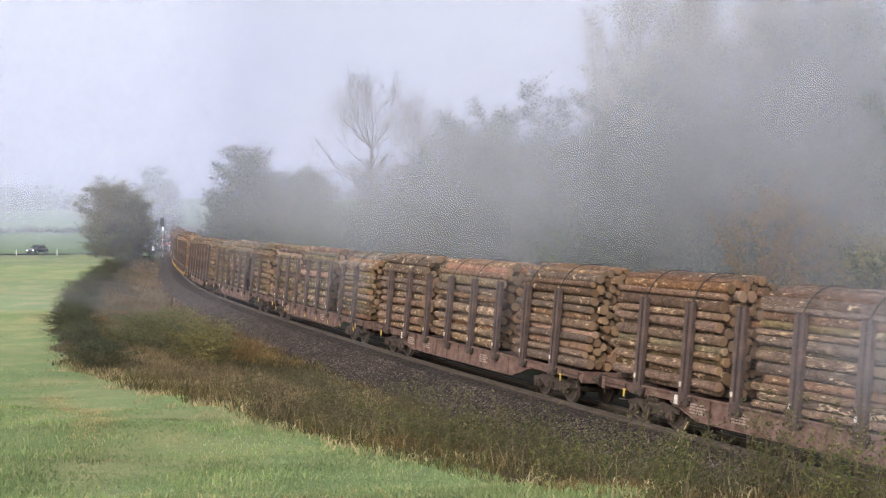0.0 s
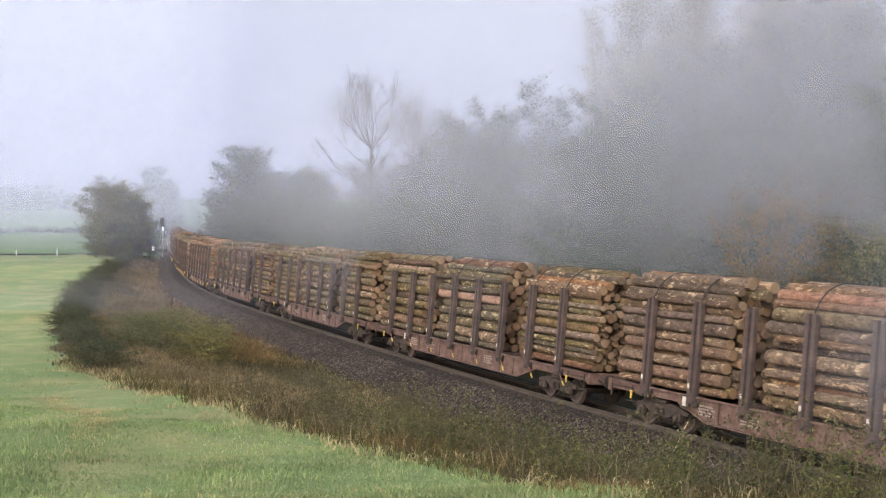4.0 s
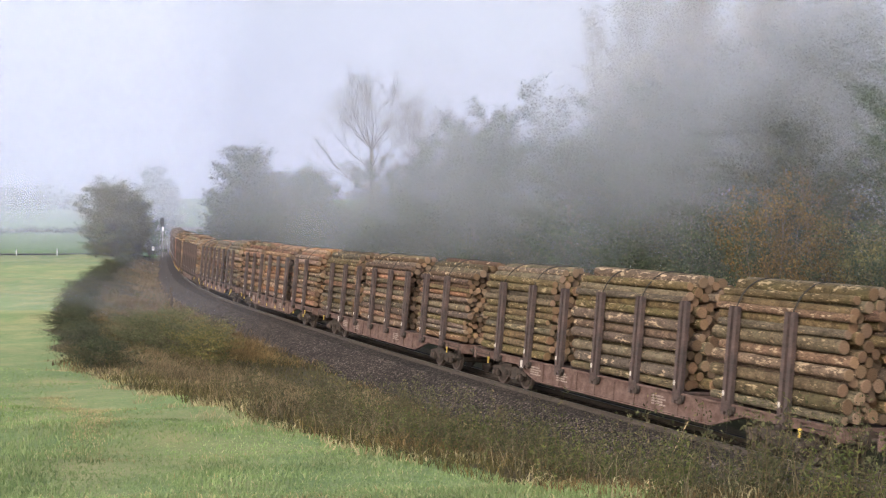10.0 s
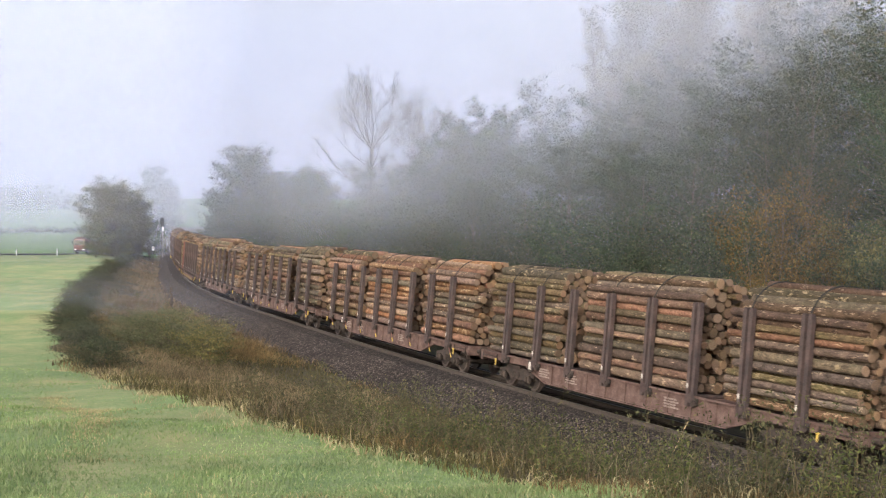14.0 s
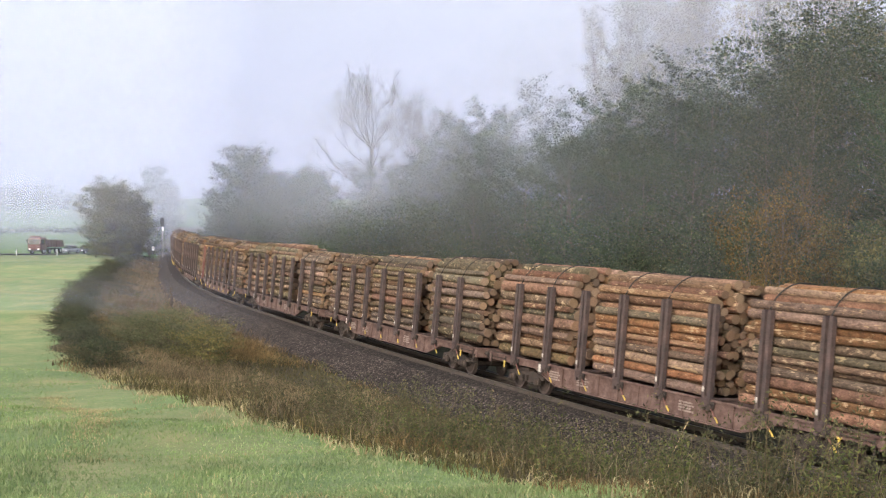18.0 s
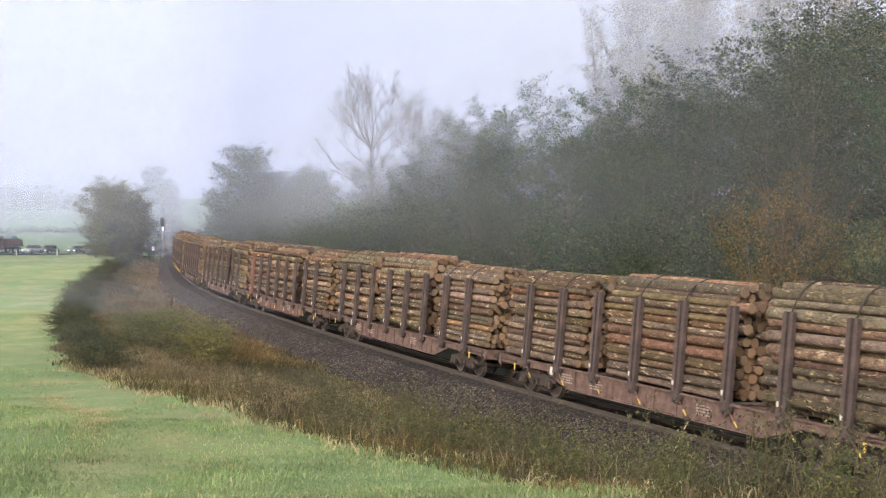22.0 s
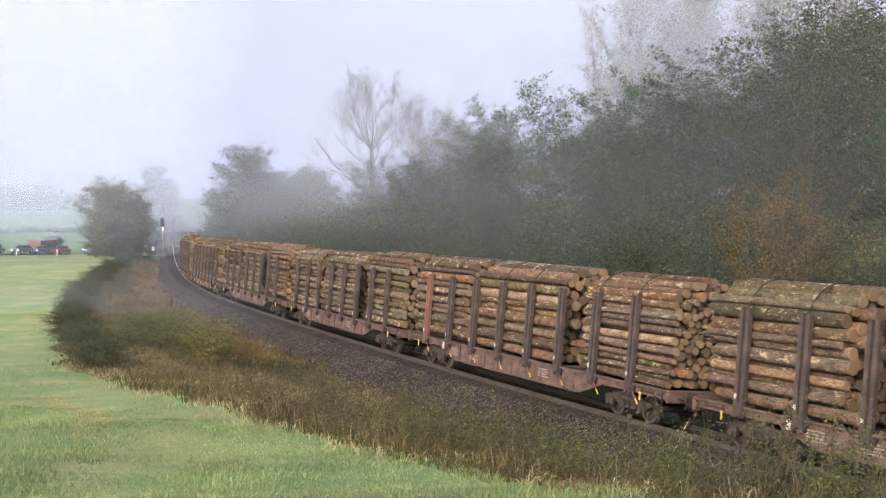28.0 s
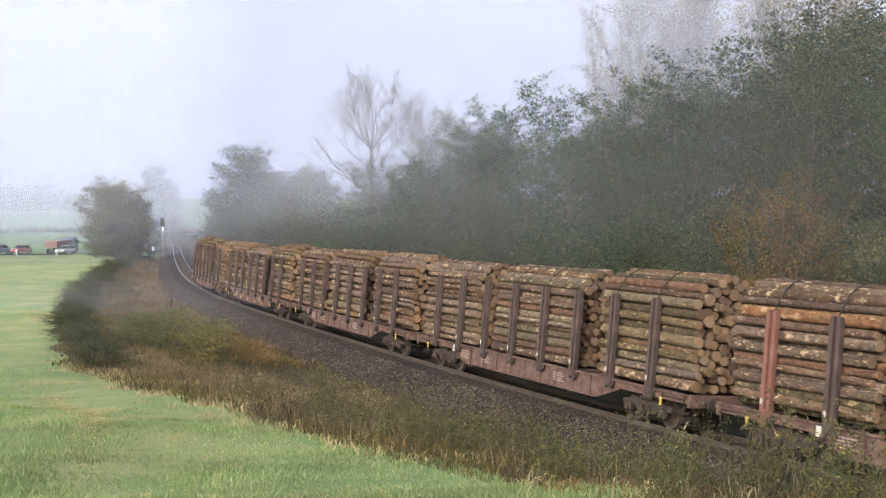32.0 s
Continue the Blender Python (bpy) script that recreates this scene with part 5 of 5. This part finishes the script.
def tussocks(name, label, spots, rng, mat, spread, per, h0, h1, width):
    cx, cy = np.array(spots, float).T
    cx, cy = np.repeat(cx, per), np.repeat(cy, per)
    q = rng.normal(size=(2, len(cx))) * spread
    h = rng.uniform(h0, h1, len(cx))
    tagged(new(name, blades_mesh(name, cx + q[0], cy + q[1], h, width, 1.3, mat, rng)), label, "grass", kind="stuff")


def weeds_mesh(name, spots, rng, mat, tall):
    """Leafy stalks: thin stems with small leaves all the way up."""
    segs, leaves = [], []
    for x, y in spots:
        z = gz(x, y)
        for _ in range(rng.randint(2, 4)):
            h = tall * rng.uniform(0.35, 1.1)
            p = Vector((x + rng.normal() * 0.12, y + rng.normal() * 0.12, z - 0.03))
            d = Vector((rng.normal() * 0.16, rng.normal() * 0.16, 1)).normalized()
            for i in range(4):
                d = (d + Vector((rng.normal() * 0.06, rng.normal() * 0.06, 0))).normalized()
                q = p + d * h / 4
                segs.append((p, q, 0.006 - 0.001 * i, 0.005 - 0.001 * i))
                for _ in range(9 if i else 5):
                    t = rng.uniform(0, 1)
                    leaves.append(list(p.lerp(q, t) + Vector((rng.normal() * 0.06, rng.normal() * 0.06, 0))))
                p = q
            for _ in range(7):
                leaves.append(list(p + Vector((rng.normal() * 0.035, rng.normal() * 0.035, rng.normal() * 0.05))))
    ob = tagged(new(name), "rank brown-green weeds growing at the meadow's edge", "weeds", kind="stuff")
    part("stems", limb_mesh(segs, DRY_STEM, "stems"), None, ob)
    part("leaves", cards_mesh("leaves", np.array(leaves), 0.052, mat, rng, slim=0.7), None, ob)


STRAW = leaf_mat("rusty_straw", [(0, (0.15, 0.112, 0.07)), (0.5, (0.24, 0.18, 0.115)), (0.9, (0.36, 0.275, 0.18)), (1, (0.18, 0.16, 0.09))], 0.3)
DRY_STEM = rusty("dry_weed_stem", (0.08, 0.065, 0.038), (0.14, 0.11, 0.06), 0.9)


def build_weeds():
    rng = np.random.RandomState(31)

    def strip(a, b, n, lo, hi):
        s = rng.uniform(a, b, n)
        return [beside(q, -(edge_of_meadow(q) - rng.uniform(lo, hi))) for q in s]
    def bank(a, b, n, lo, hi):
        return [beside(q, -rng.uniform(lo, hi)) for q in rng.uniform(a, b, n)]
    tussocks("dry_grass_patch", "orange-brown patch of dead grass on the verge", bank(-20, -8, 200, 5.2, 10.0), rng, STRAW, 0.4, 60, 0.2, 0.6, 0.022)
    tussocks("dry_grass_patch", "orange-brown tufts beside the ballast", bank(1, 10, 60, 4.2, 7.5), rng, STRAW, 0.35, 45, 0.15, 0.5, 0.016)
    tussocks("dry_grass_patch", "brown dead grass along the meadow's edge", strip(-6, 30, 460, 0.1, 8.5), rng, DRYGRASS, 0.4, 50, 0.18, 0.6, 0.014)
    tussocks("dry_grass_patch", "reddish dead grass along the top of the far bank", bank(-150, -40, 300, 3.6, 6.5), rng, BANK, 0.45, 26, 0.15, 0.55, 0.05)
    tussocks("dry_grass_patch", "reddish dead grass between the shrubs and the ballast", bank(-50, -14, 260, 4.2, 9.5), rng, BANK, 0.45, 40, 0.25, 0.8, 0.028)
    tussocks("dry_grass_patch", "thin dry grass among the weeds", strip(22, 46, 240, -0.2, 7.0), rng, DRYGRASS, 0.22, 40, 0.25, 0.85, 0.008)
    tussocks("rough_grass", "dull green rough grass between the dead tufts", strip(0, 46, 150, 0.2, 7.0), rng, HERB, 0.3, 40, 0.12, 0.45, 0.012)
    tussocks("rough_grass", "olive rough grass between the dead tufts", strip(-4, 46, 190, 0.4, 8.0), rng, WEED, 0.3, 40, 0.12, 0.5, 0.012)
    weeds_mesh("weeds", strip(21, 46, 760, 0.0, 7.0), rng, WEED, 1.1)
    weeds_mesh("weeds", strip(24, 46, 460, -0.2, 6.0), rng, HERB, 0.75)
    weeds_mesh("weeds", strip(-20, 22, 260, 0.5, 11), rng, WEED, 0.45)
    weeds_mesh("weeds", strip(-60, -5, 160, 1.0, 8), rng, HERB, 0.5)


# ---- things beside the line and the road ----


def post(x, y, h, r=0.09):
    bm = bmesh.new()
    z = gz(x, y)
    add_box(bm, (0, 0, h / 2 - 0.15), (2 * r, 2 * r, h + 0.3), 0, 0.02)
    ob = tagged(new("marker_post", finish(bm, "marker_post", DARKWOOD)), "weathered dark marker post on the railway verge", "post", "marker posts")
    ob.matrix_basis = pose(x, y, z, 1.5, -2, 20)


def guide_post(x, y):
    z = gz(x, y)
    g = tagged(new("guide_post"), "white roadside guide post with a black band", "post", "guide posts")
    g.matrix_basis = pose(x, y, z)
    bm = bmesh.new()
    add_prism(bm, [(-0.07, -0.1), (0.07, -0.1), (0.06, 1.05), (-0.06, 0.95)], -0.06, 0.06)
    part("shaft", bm, PLASTIC_WHITE, g)
    bm = bmesh.new()
    add_prism(bm, [(-0.066, 0.72), (0.068, 0.80), (0.067, 0.92), (-0.065, 0.84)], -0.064, 0.064)
    part("band", bm, RUBBER, g, "black band")


STALK = rusty("dry_straw_stalk", (0.42, 0.33, 0.2), (0.32, 0.24, 0.14), 0.9)
PLASTIC_WHITE = rusty("white_post_plastic", (0.75, 0.75, 0.73), (0.66, 0.66, 0.63), 0.5)
RED_PAINT = rusty("dull_red_truck_paint", (0.13, 0.045, 0.04), (0.10, 0.045, 0.04), 0.45)
BLUE_PAINT = rusty("blue_grey_truck_paint", (0.12, 0.16, 0.22), (0.10, 0.13, 0.17), 0.45)
SILVER = rusty("silver_car_paint", (0.52, 0.53, 0.55), (0.45, 0.46, 0.48), 0.3, 0.6)
DARK_PAINT = rusty("dark_car_paint", (0.045, 0.05, 0.06), (0.06, 0.065, 0.07), 0.3, 0.3)
CAR_RED = rusty("red_car_paint", (0.30, 0.05, 0.04), (0.26, 0.05, 0.04), 0.3)
TYRE = rusty("tyre_rubber", (0.02, 0.02, 0.02), (0.035, 0.033, 0.03), 0.85)
GLASS = Mat("dark_window_glass", 0.08, spec=0.6).color((0.02, 0.024, 0.028)).m
m = Mat("headlight_glow")
m.b.inputs["Emission Color"].default_value = (1.0, 0.96, 0.85, 1)
m.b.inputs["Emission Strength"].default_value = 1.0
HEADLIGHT = m.color((0.9, 0.9, 0.85)).m
TAIL = Mat("red_tail_lamp", 0.3).color((0.35, 0.02, 0.02)).m


def wheel_parts(thing, xs, half, r):
    bm = bmesh.new()
    add_tube(bm, (0, -0.11, 0), (0, 0.11, 0), r, None, 18)
    tyre = finish(bm, "tyre", TYRE)
    bm = bmesh.new()
    add_tube(bm, (0, -0.118, 0), (0, 0.118, 0), r * 0.58, r * 0.58, 14)
    rim = finish(bm, "rim", SILVER)
    for x in xs:
        for side in (-1, 1):
            w = new("wheel")
            w.parent = thing
            w.matrix_basis = pose(x, side * half, r)
            part("tyre", tyre, None, w)
            part("rim", rim, None, w)


def make_car(name, label, paint, l=4.3, wid=1.72, h=1.45):
    """A saloon: body with bonnet and boot, glazed cabin, wheels, lamps; it faces +x."""
    car = tagged(new(name), label, "car", "cars on the road")
    a = l / 2
    bm = bmesh.new()
    add_prism(bm, [(-a, 0.35), (-a + 0.08, 0.82), (-a + 0.5, 0.92), (a - 1.25, 0.90), (a - 0.1, 0.70), (a, 0.42), (a - 0.06, 0.24), (-a + 0.1, 0.24)], -wid / 2, wid / 2)
    bmesh.ops.bevel(bm, geom=bm.edges[:], offset=0.05, segments=2, affect="EDGES")
    part("body", bm, paint, car, smooth=True)
    bm = bmesh.new()
    add_prism(bm, [(-a + 0.45, 0.90), (-a + 1.0, h - 0.04), (a - 2.1, h - 0.04), (a - 1.3, 0.90)], -wid / 2 + 0.09, wid / 2 - 0.09)
    bmesh.ops.bevel(bm, geom=bm.edges[:], offset=0.04, segments=2, affect="EDGES")
    part("windows", bm, GLASS, car, "dark glazed cabin")
    bm = bmesh.new()
    add_box(bm, (-0.5, 0, h - 0.02), (l - 2.95, wid - 0.26, 0.07), 0, 0.03)
    part("roof", bm, paint, car)
    wheel_parts(car, (-a + 0.85, a - 0.85), wid / 2 - 0.09, 0.31)
    for side in (-1, 1):
        bm = bmesh.new()
        add_box(bm, (0, 0, 0), (0.08, 0.36, 0.18), 0, 0.02)
        part("headlight", bm, HEADLIGHT, car, "lit headlight", pose(a - 0.05, side * (wid / 2 - 0.28), 0.60))
        bm = bmesh.new()
        add_box(bm, (0, 0, 0), (0.06, 0.3, 0.16), 0, 0.02)
        part("tail_lamp", bm, TAIL, car, "red tail lamp", pose(-a + 0.02, side * (wid / 2 - 0.22), 0.72))
    return car


def make_truck(name, label, cab_paint, body_paint):
    """A three-axle tipper; it faces +x."""
    t = tagged(new(name), label, "truck")
    bm = bmesh.new()
    add_box(bm, (0, 0, 0.85), (7.2, 0.9, 0.28), 0, 0.02)
    part("chassis", bm, BOGIE_IRON, t)
    bm = bmesh.new()
    add_prism(bm, [(1.7, 0.75), (3.6, 0.55), (3.68, 1.6), (3.45, 2.75), (1.75, 2.85)], -1.22, 1.22)
    bmesh.ops.bevel(bm, geom=bm.edges[:], offset=0.06, segments=2, affect="EDGES")
    cab = part("cab", bm, cab_paint, t)
    bm = bmesh.new()
    add_prism(bm, [(3.70, 1.62), (3.72, 1.66), (3.50, 2.55), (3.47, 2.52)], -1.08, 1.08)
    part("windscreen", bm, GLASS, cab)
    bm = bmesh.new()
    add_box(bm, (3.2, 0, 2.98), (0.5, 2.1, 0.24), 0, 0.08)
    part("sun_visor", bm, cab_paint, cab)
    for side in (-1, 1):
        bm = bmesh.new()
        add_box(bm, (2.85, side * 1.235, 2.1), (0.9, 0.02, 0.75))
        part("side_window", bm, GLASS, cab)
        bm = bmesh.new()
        add_box(bm, (0, 0, 0), (0.08, 0.42, 0.22), 0, 0.02)
        part("headlight", bm, HEADLIGHT, cab, "lit headlight", pose(3.68, side * 0.85, 0.80))
        bm = bmesh.new()
        add_box(bm, (3.55, side * 1.42, 2.2), (0.12, 0.22, 0.55), 0, 0.03)
        part("mirror", bm, RUBBER, cab)
    bm = bmesh.new()
    add_prism(bm, [(-3.7, 1.15), (1.5, 1.15), (1.55, 2.5), (-3.4, 2.3)], -1.24, 1.24)
    for i in range(6):
        add_box(bm, (-3.0 + i * 0.85, -1.28, 1.75), (0.10, 0.08, 1.1))
        add_box(bm, (-3.0 + i * 0.85, 1.28, 1.75), (0.10, 0.08, 1.1))
    part("tipper_body", bm, body_paint, t)
    bm = bmesh.new()
    add_box(bm, (3.62, 0, 0.62), (0.3, 2.4, 0.34), 0, 0.05)
    part("bumper", bm, DARK_PAINT, t)
    wheel_parts(t, (-2.7, -1.35, 2.6), 1.08, 0.5)
    return t


def build_roadside():
    us = np.arange(0, ROAD_U[-1], 4.0)
    verts, faces = [], []
    for u in us:
        for side, dz in ((-3.2, -0.35), (-3.0, 0.0), (0, 0.05), (3.0, 0.0), (3.2, -0.35)):
            p, _ = road_point(u, side)
            verts.append((p.x, p.y, p.z + dz))
    for j in range(len(us) - 1):
        for i in range(4):
            a = j * 5 + i
            faces.append((a, a + 1, a + 6, a + 5))
    tagged(new("road", raw("road", verts, faces, ASPHALT)), "narrow grey asphalt country road across the valley", "road", kind="structure")
    for u, side in ((291.0, 4.2), (276.0, 4.2), (303, 4.2)):
        p, _ = road_point(u, side)
        guide_post(p.x, p.y)
    st = tagged(new("dry_stalk"), "long pale dry stalk leaning out of the weeds", "stalk")
    st.matrix_basis = pose(3.05, 15.9, gz(3.05, 15.9))
    bm = bmesh.new()
    add_tube(bm, (0, 0, -0.05), (0.17, 0.05, 0.55), 0.008, 0.006, 6)
    add_tube(bm, (0.17, 0.05, 0.55), (0.38, 0.1, 0.98), 0.006, 0.004, 6)
    part("stem", bm, STALK, st)
    bm = bmesh.new()
    add_tube(bm, (0.38, 0.1, 0.98), (0.44, 0.11, 1.08), 0.011, 0.004, 6)
    part("seed_head", bm, STALK, st)
    post(-21.4, 89.0, 1.9, 0.1)
    post(1.85, 36.6, 1.35, 0.08)
    # board on a mast and a light signal beyond it
    s = tagged(new("line_sign"), "white rectangular board on a thin mast beside the track", "sign")
    s.matrix_basis = pose(-46.5, 181, gz(-46.5, 181), 0, 0, 8)
    bm = bmesh.new()
    add_tube(bm, (0, 0, -0.3), (0, 0, 3.0), 0.04, None, 8)
    part("mast", bm, STAKE_STEEL, s)
    bm = bmesh.new()
    add_box(bm, (0, -0.06, 2.6), (0.38, 0.03, 0.66), 0, 0.01)
    part("board", bm, PLASTIC_WHITE, s, "white board")
    bm = bmesh.new()
    add_box(bm, (0, -0.08, 2.65), (0.10, 0.01, 0.3))
    part("mark", bm, RUBBER, s, "dark mark")
    g = tagged(new("railway_signal"), "railway light signal with a black head on a grey mast", "signal")
    g.matrix_basis = pose(-52.2, 210, gz(-52.2, 210), 0, 0, 8)
    bm = bmesh.new()
    add_tube(bm, (0, 0, -0.3), (0, 0, 6.6), 0.09, None, 8)
    part("mast", bm, CONCRETE, g)
    bm = bmesh.new()
    add_prism(bm, [(-0.4, 6.0), (0.4, 6.0), (0.4, 7.3), (0.2, 7.6), (-0.2, 7.6), (-0.4, 7.3)], -0.2, 0.0)
    part("head", bm, RUBBER, g, "black signal head")
    bm = bmesh.new()
    add_box(bm, (0.1, -0.1, 5.5), (0.35, 0.03, 0.75), 0, 0.01)
    part("plate", bm, PLASTIC_WHITE, g, "white mast plate")


TRAFFIC = {
    "car_a": "0,293.0 1,298.9 1.5,302.1 32,487.9",
    "truck1": "0,222.9 14,275.7 16.5,285.3 17.5,288.7 18.5,291.8 19.5,295.0 20.5,298.1 21.5,301.1 32,332.3",
    "car_b": "0,213.9 16.5,278.1 17.5,280.8 18.5,284.7 19.5,287.6 20.5,290.4 21.5,293.0 22.5,296.0 24,299.7 25,302.3 32,320.0",
    "car_c": "0,204.9 18,277.5 19,280.6 20,283.8 21,286.7 22,289.4 23,292.0 25,297.3 32,315.5",
    "car_d": "0,195.9 20.5,275.7 21.5,278.3 22.5,281.6 23.5,284.9 25,289.0 28,297.4 29,300.3 32,309.3",
    "car_e": "0,186.9 22.5,275.5 23.5,277.3 24.5,279.8 25.5,282.7 28,291.8 29,294.2 30,297.8 31,300.8 32,304.1",
    "car_f": "0,177.9 27.5,284.5 29.5,290.2 30.5,293.1 31.5,296.3 32,297.8",
    "car_g": "0,168.9 31,280.6 32,284.0",
    "truck2": "0,356.0 22,299.0 23,296.1 24,294.0 25,291.8 27.5,286.3 28.5,284.3 29.5,282.7 30.5,281.4 31.5,280.4 32,280.0",
}

VEHICLES = {}


def build_traffic():
    V = VEHICLES
    V["car_a"] = make_car("dark_car", "dark saloon car with lit headlights on the road", DARK_PAINT)
    V["truck1"] = make_truck("tipper_truck", "dull red tipper truck with lit headlights", RED_PAINT, RED_PAINT)
    V["truck2"] = make_truck("blue_tipper_truck", "tipper truck with a blue-grey cab and red body", BLUE_PAINT, RED_PAINT)
    V["car_b"] = make_car("silver_car", "silver car following a truck", SILVER, h=1.5)
    V["car_c"] = make_car("grey_car", "dark grey car with lit headlights", DARK_PAINT, 4.1, 1.7, 1.5)
    V["car_d"] = make_car("black_car", "black car with bright headlights", DARK_PAINT, 4.4)
    V["car_e"] = make_car("blue_car", "blue-grey estate car in the queue", BLUE_PAINT, 4.5)
    V["car_f"] = make_car("red_car", "red car with bright headlights", CAR_RED)
    V["car_g"] = make_car("pale_car", "pale silver car at the end of the queue", SILVER)


def clump_mass(name, label, spots, size, mat, seed, n):
    """Far growth, too far off to tell its plants apart."""
    rng = np.random.RandomState(seed)
    out = []
    for x, y, h, w in spots:
        z = gz(x, y)
        p = rng.normal(size=(n, 3)) * [w * 0.5, w * 0.4, h * 0.28] + [x, y, z + h * 0.5]
        p[:, 2] = np.clip(p[:, 2], z, z + h * 1.05)
        out.append(p)
    ob = new(name, cards_mesh(name, np.concatenate(out), size, mat, rng))
    tagged(ob, label, "trees", kind="stuff")


def build_distance():
    rng = random.Random(17)
    clump_mass("far_hedge", "dark hedge line across the misty hillside", [(-150 + i * 1.7, 338 + 0.05 * i, 1.5 + rng.random() * 0.6, 1.6) for i in range(62)], 0.7, LEAF_GREEN, 3, 60)
    clump_mass("far_wood", "misty wood on the far hill", [(-330 + i * 5.5 + rng.uniform(-2, 2), 600 + rng.uniform(-12, 12), 11 + 5 * rng.random() - 0.045 * i * i / 6, 7) for i in range(30)], 2.2, LEAF_GREEN, 4, 160)


build_cover()
build_weeds()
build_roadside()
build_traffic()
build_distance()

# ---- what moves ----


def motions():
    for ob, k, off in TRAIN:
        rows = []
        for i in range(0, 33):
            p = wagon_pose(train_s(i) + k * WAGON_LENGTH)
            rows.append((i, p @ Matrix.Translation((off, 0, 0))))
        walk(ob, rows)
    for name, text in TRAFFIC.items():
        back = name == "truck2"
        rows = []
        for item in text.split():
            t, u = map(float, item.split(","))
            p, h = road_point(u, -1.6 if back else 1.6)
            rows.append((t, Matrix.Translation(p + Vector((0, 0, 0.03))) @ pose(0, 0, 0, 0, 0, math.degrees(h) + (180 if back else 0))))
        walk(VEHICLES[name], rows)
    # the wheels roll with the way gone
    for ob, k, off in TRAIN:
        if ob.name.startswith("timber_wagon"):
            for b in ob.children:
                if b.name.startswith("bogie"):
                    for w in b.children:
                        if w.name.startswith("wheelset"):
                            x = w.location.x
                            rows = []
                            for i in range(0, 257):
                                t = i * 0.125
                                rows.append((t, pose(x, 0, 0.46, 0, math.degrees((train_s(t) - train_s(0)) / 0.46), 0)))
                            walk(w, rows)
    for ob, c, d in PUFFS:
        rows = []
        for i, u in ((0, 0), (4, 0.04), (8, 0.12), (12, 0.30), (16, 0.56), (20, 0.80), (26, 0.95), (32, 1)):
            p = Vector(c) + Vector(d) * u
            rows.append((i, pose(*p)))
        walk(ob, rows)


motions()
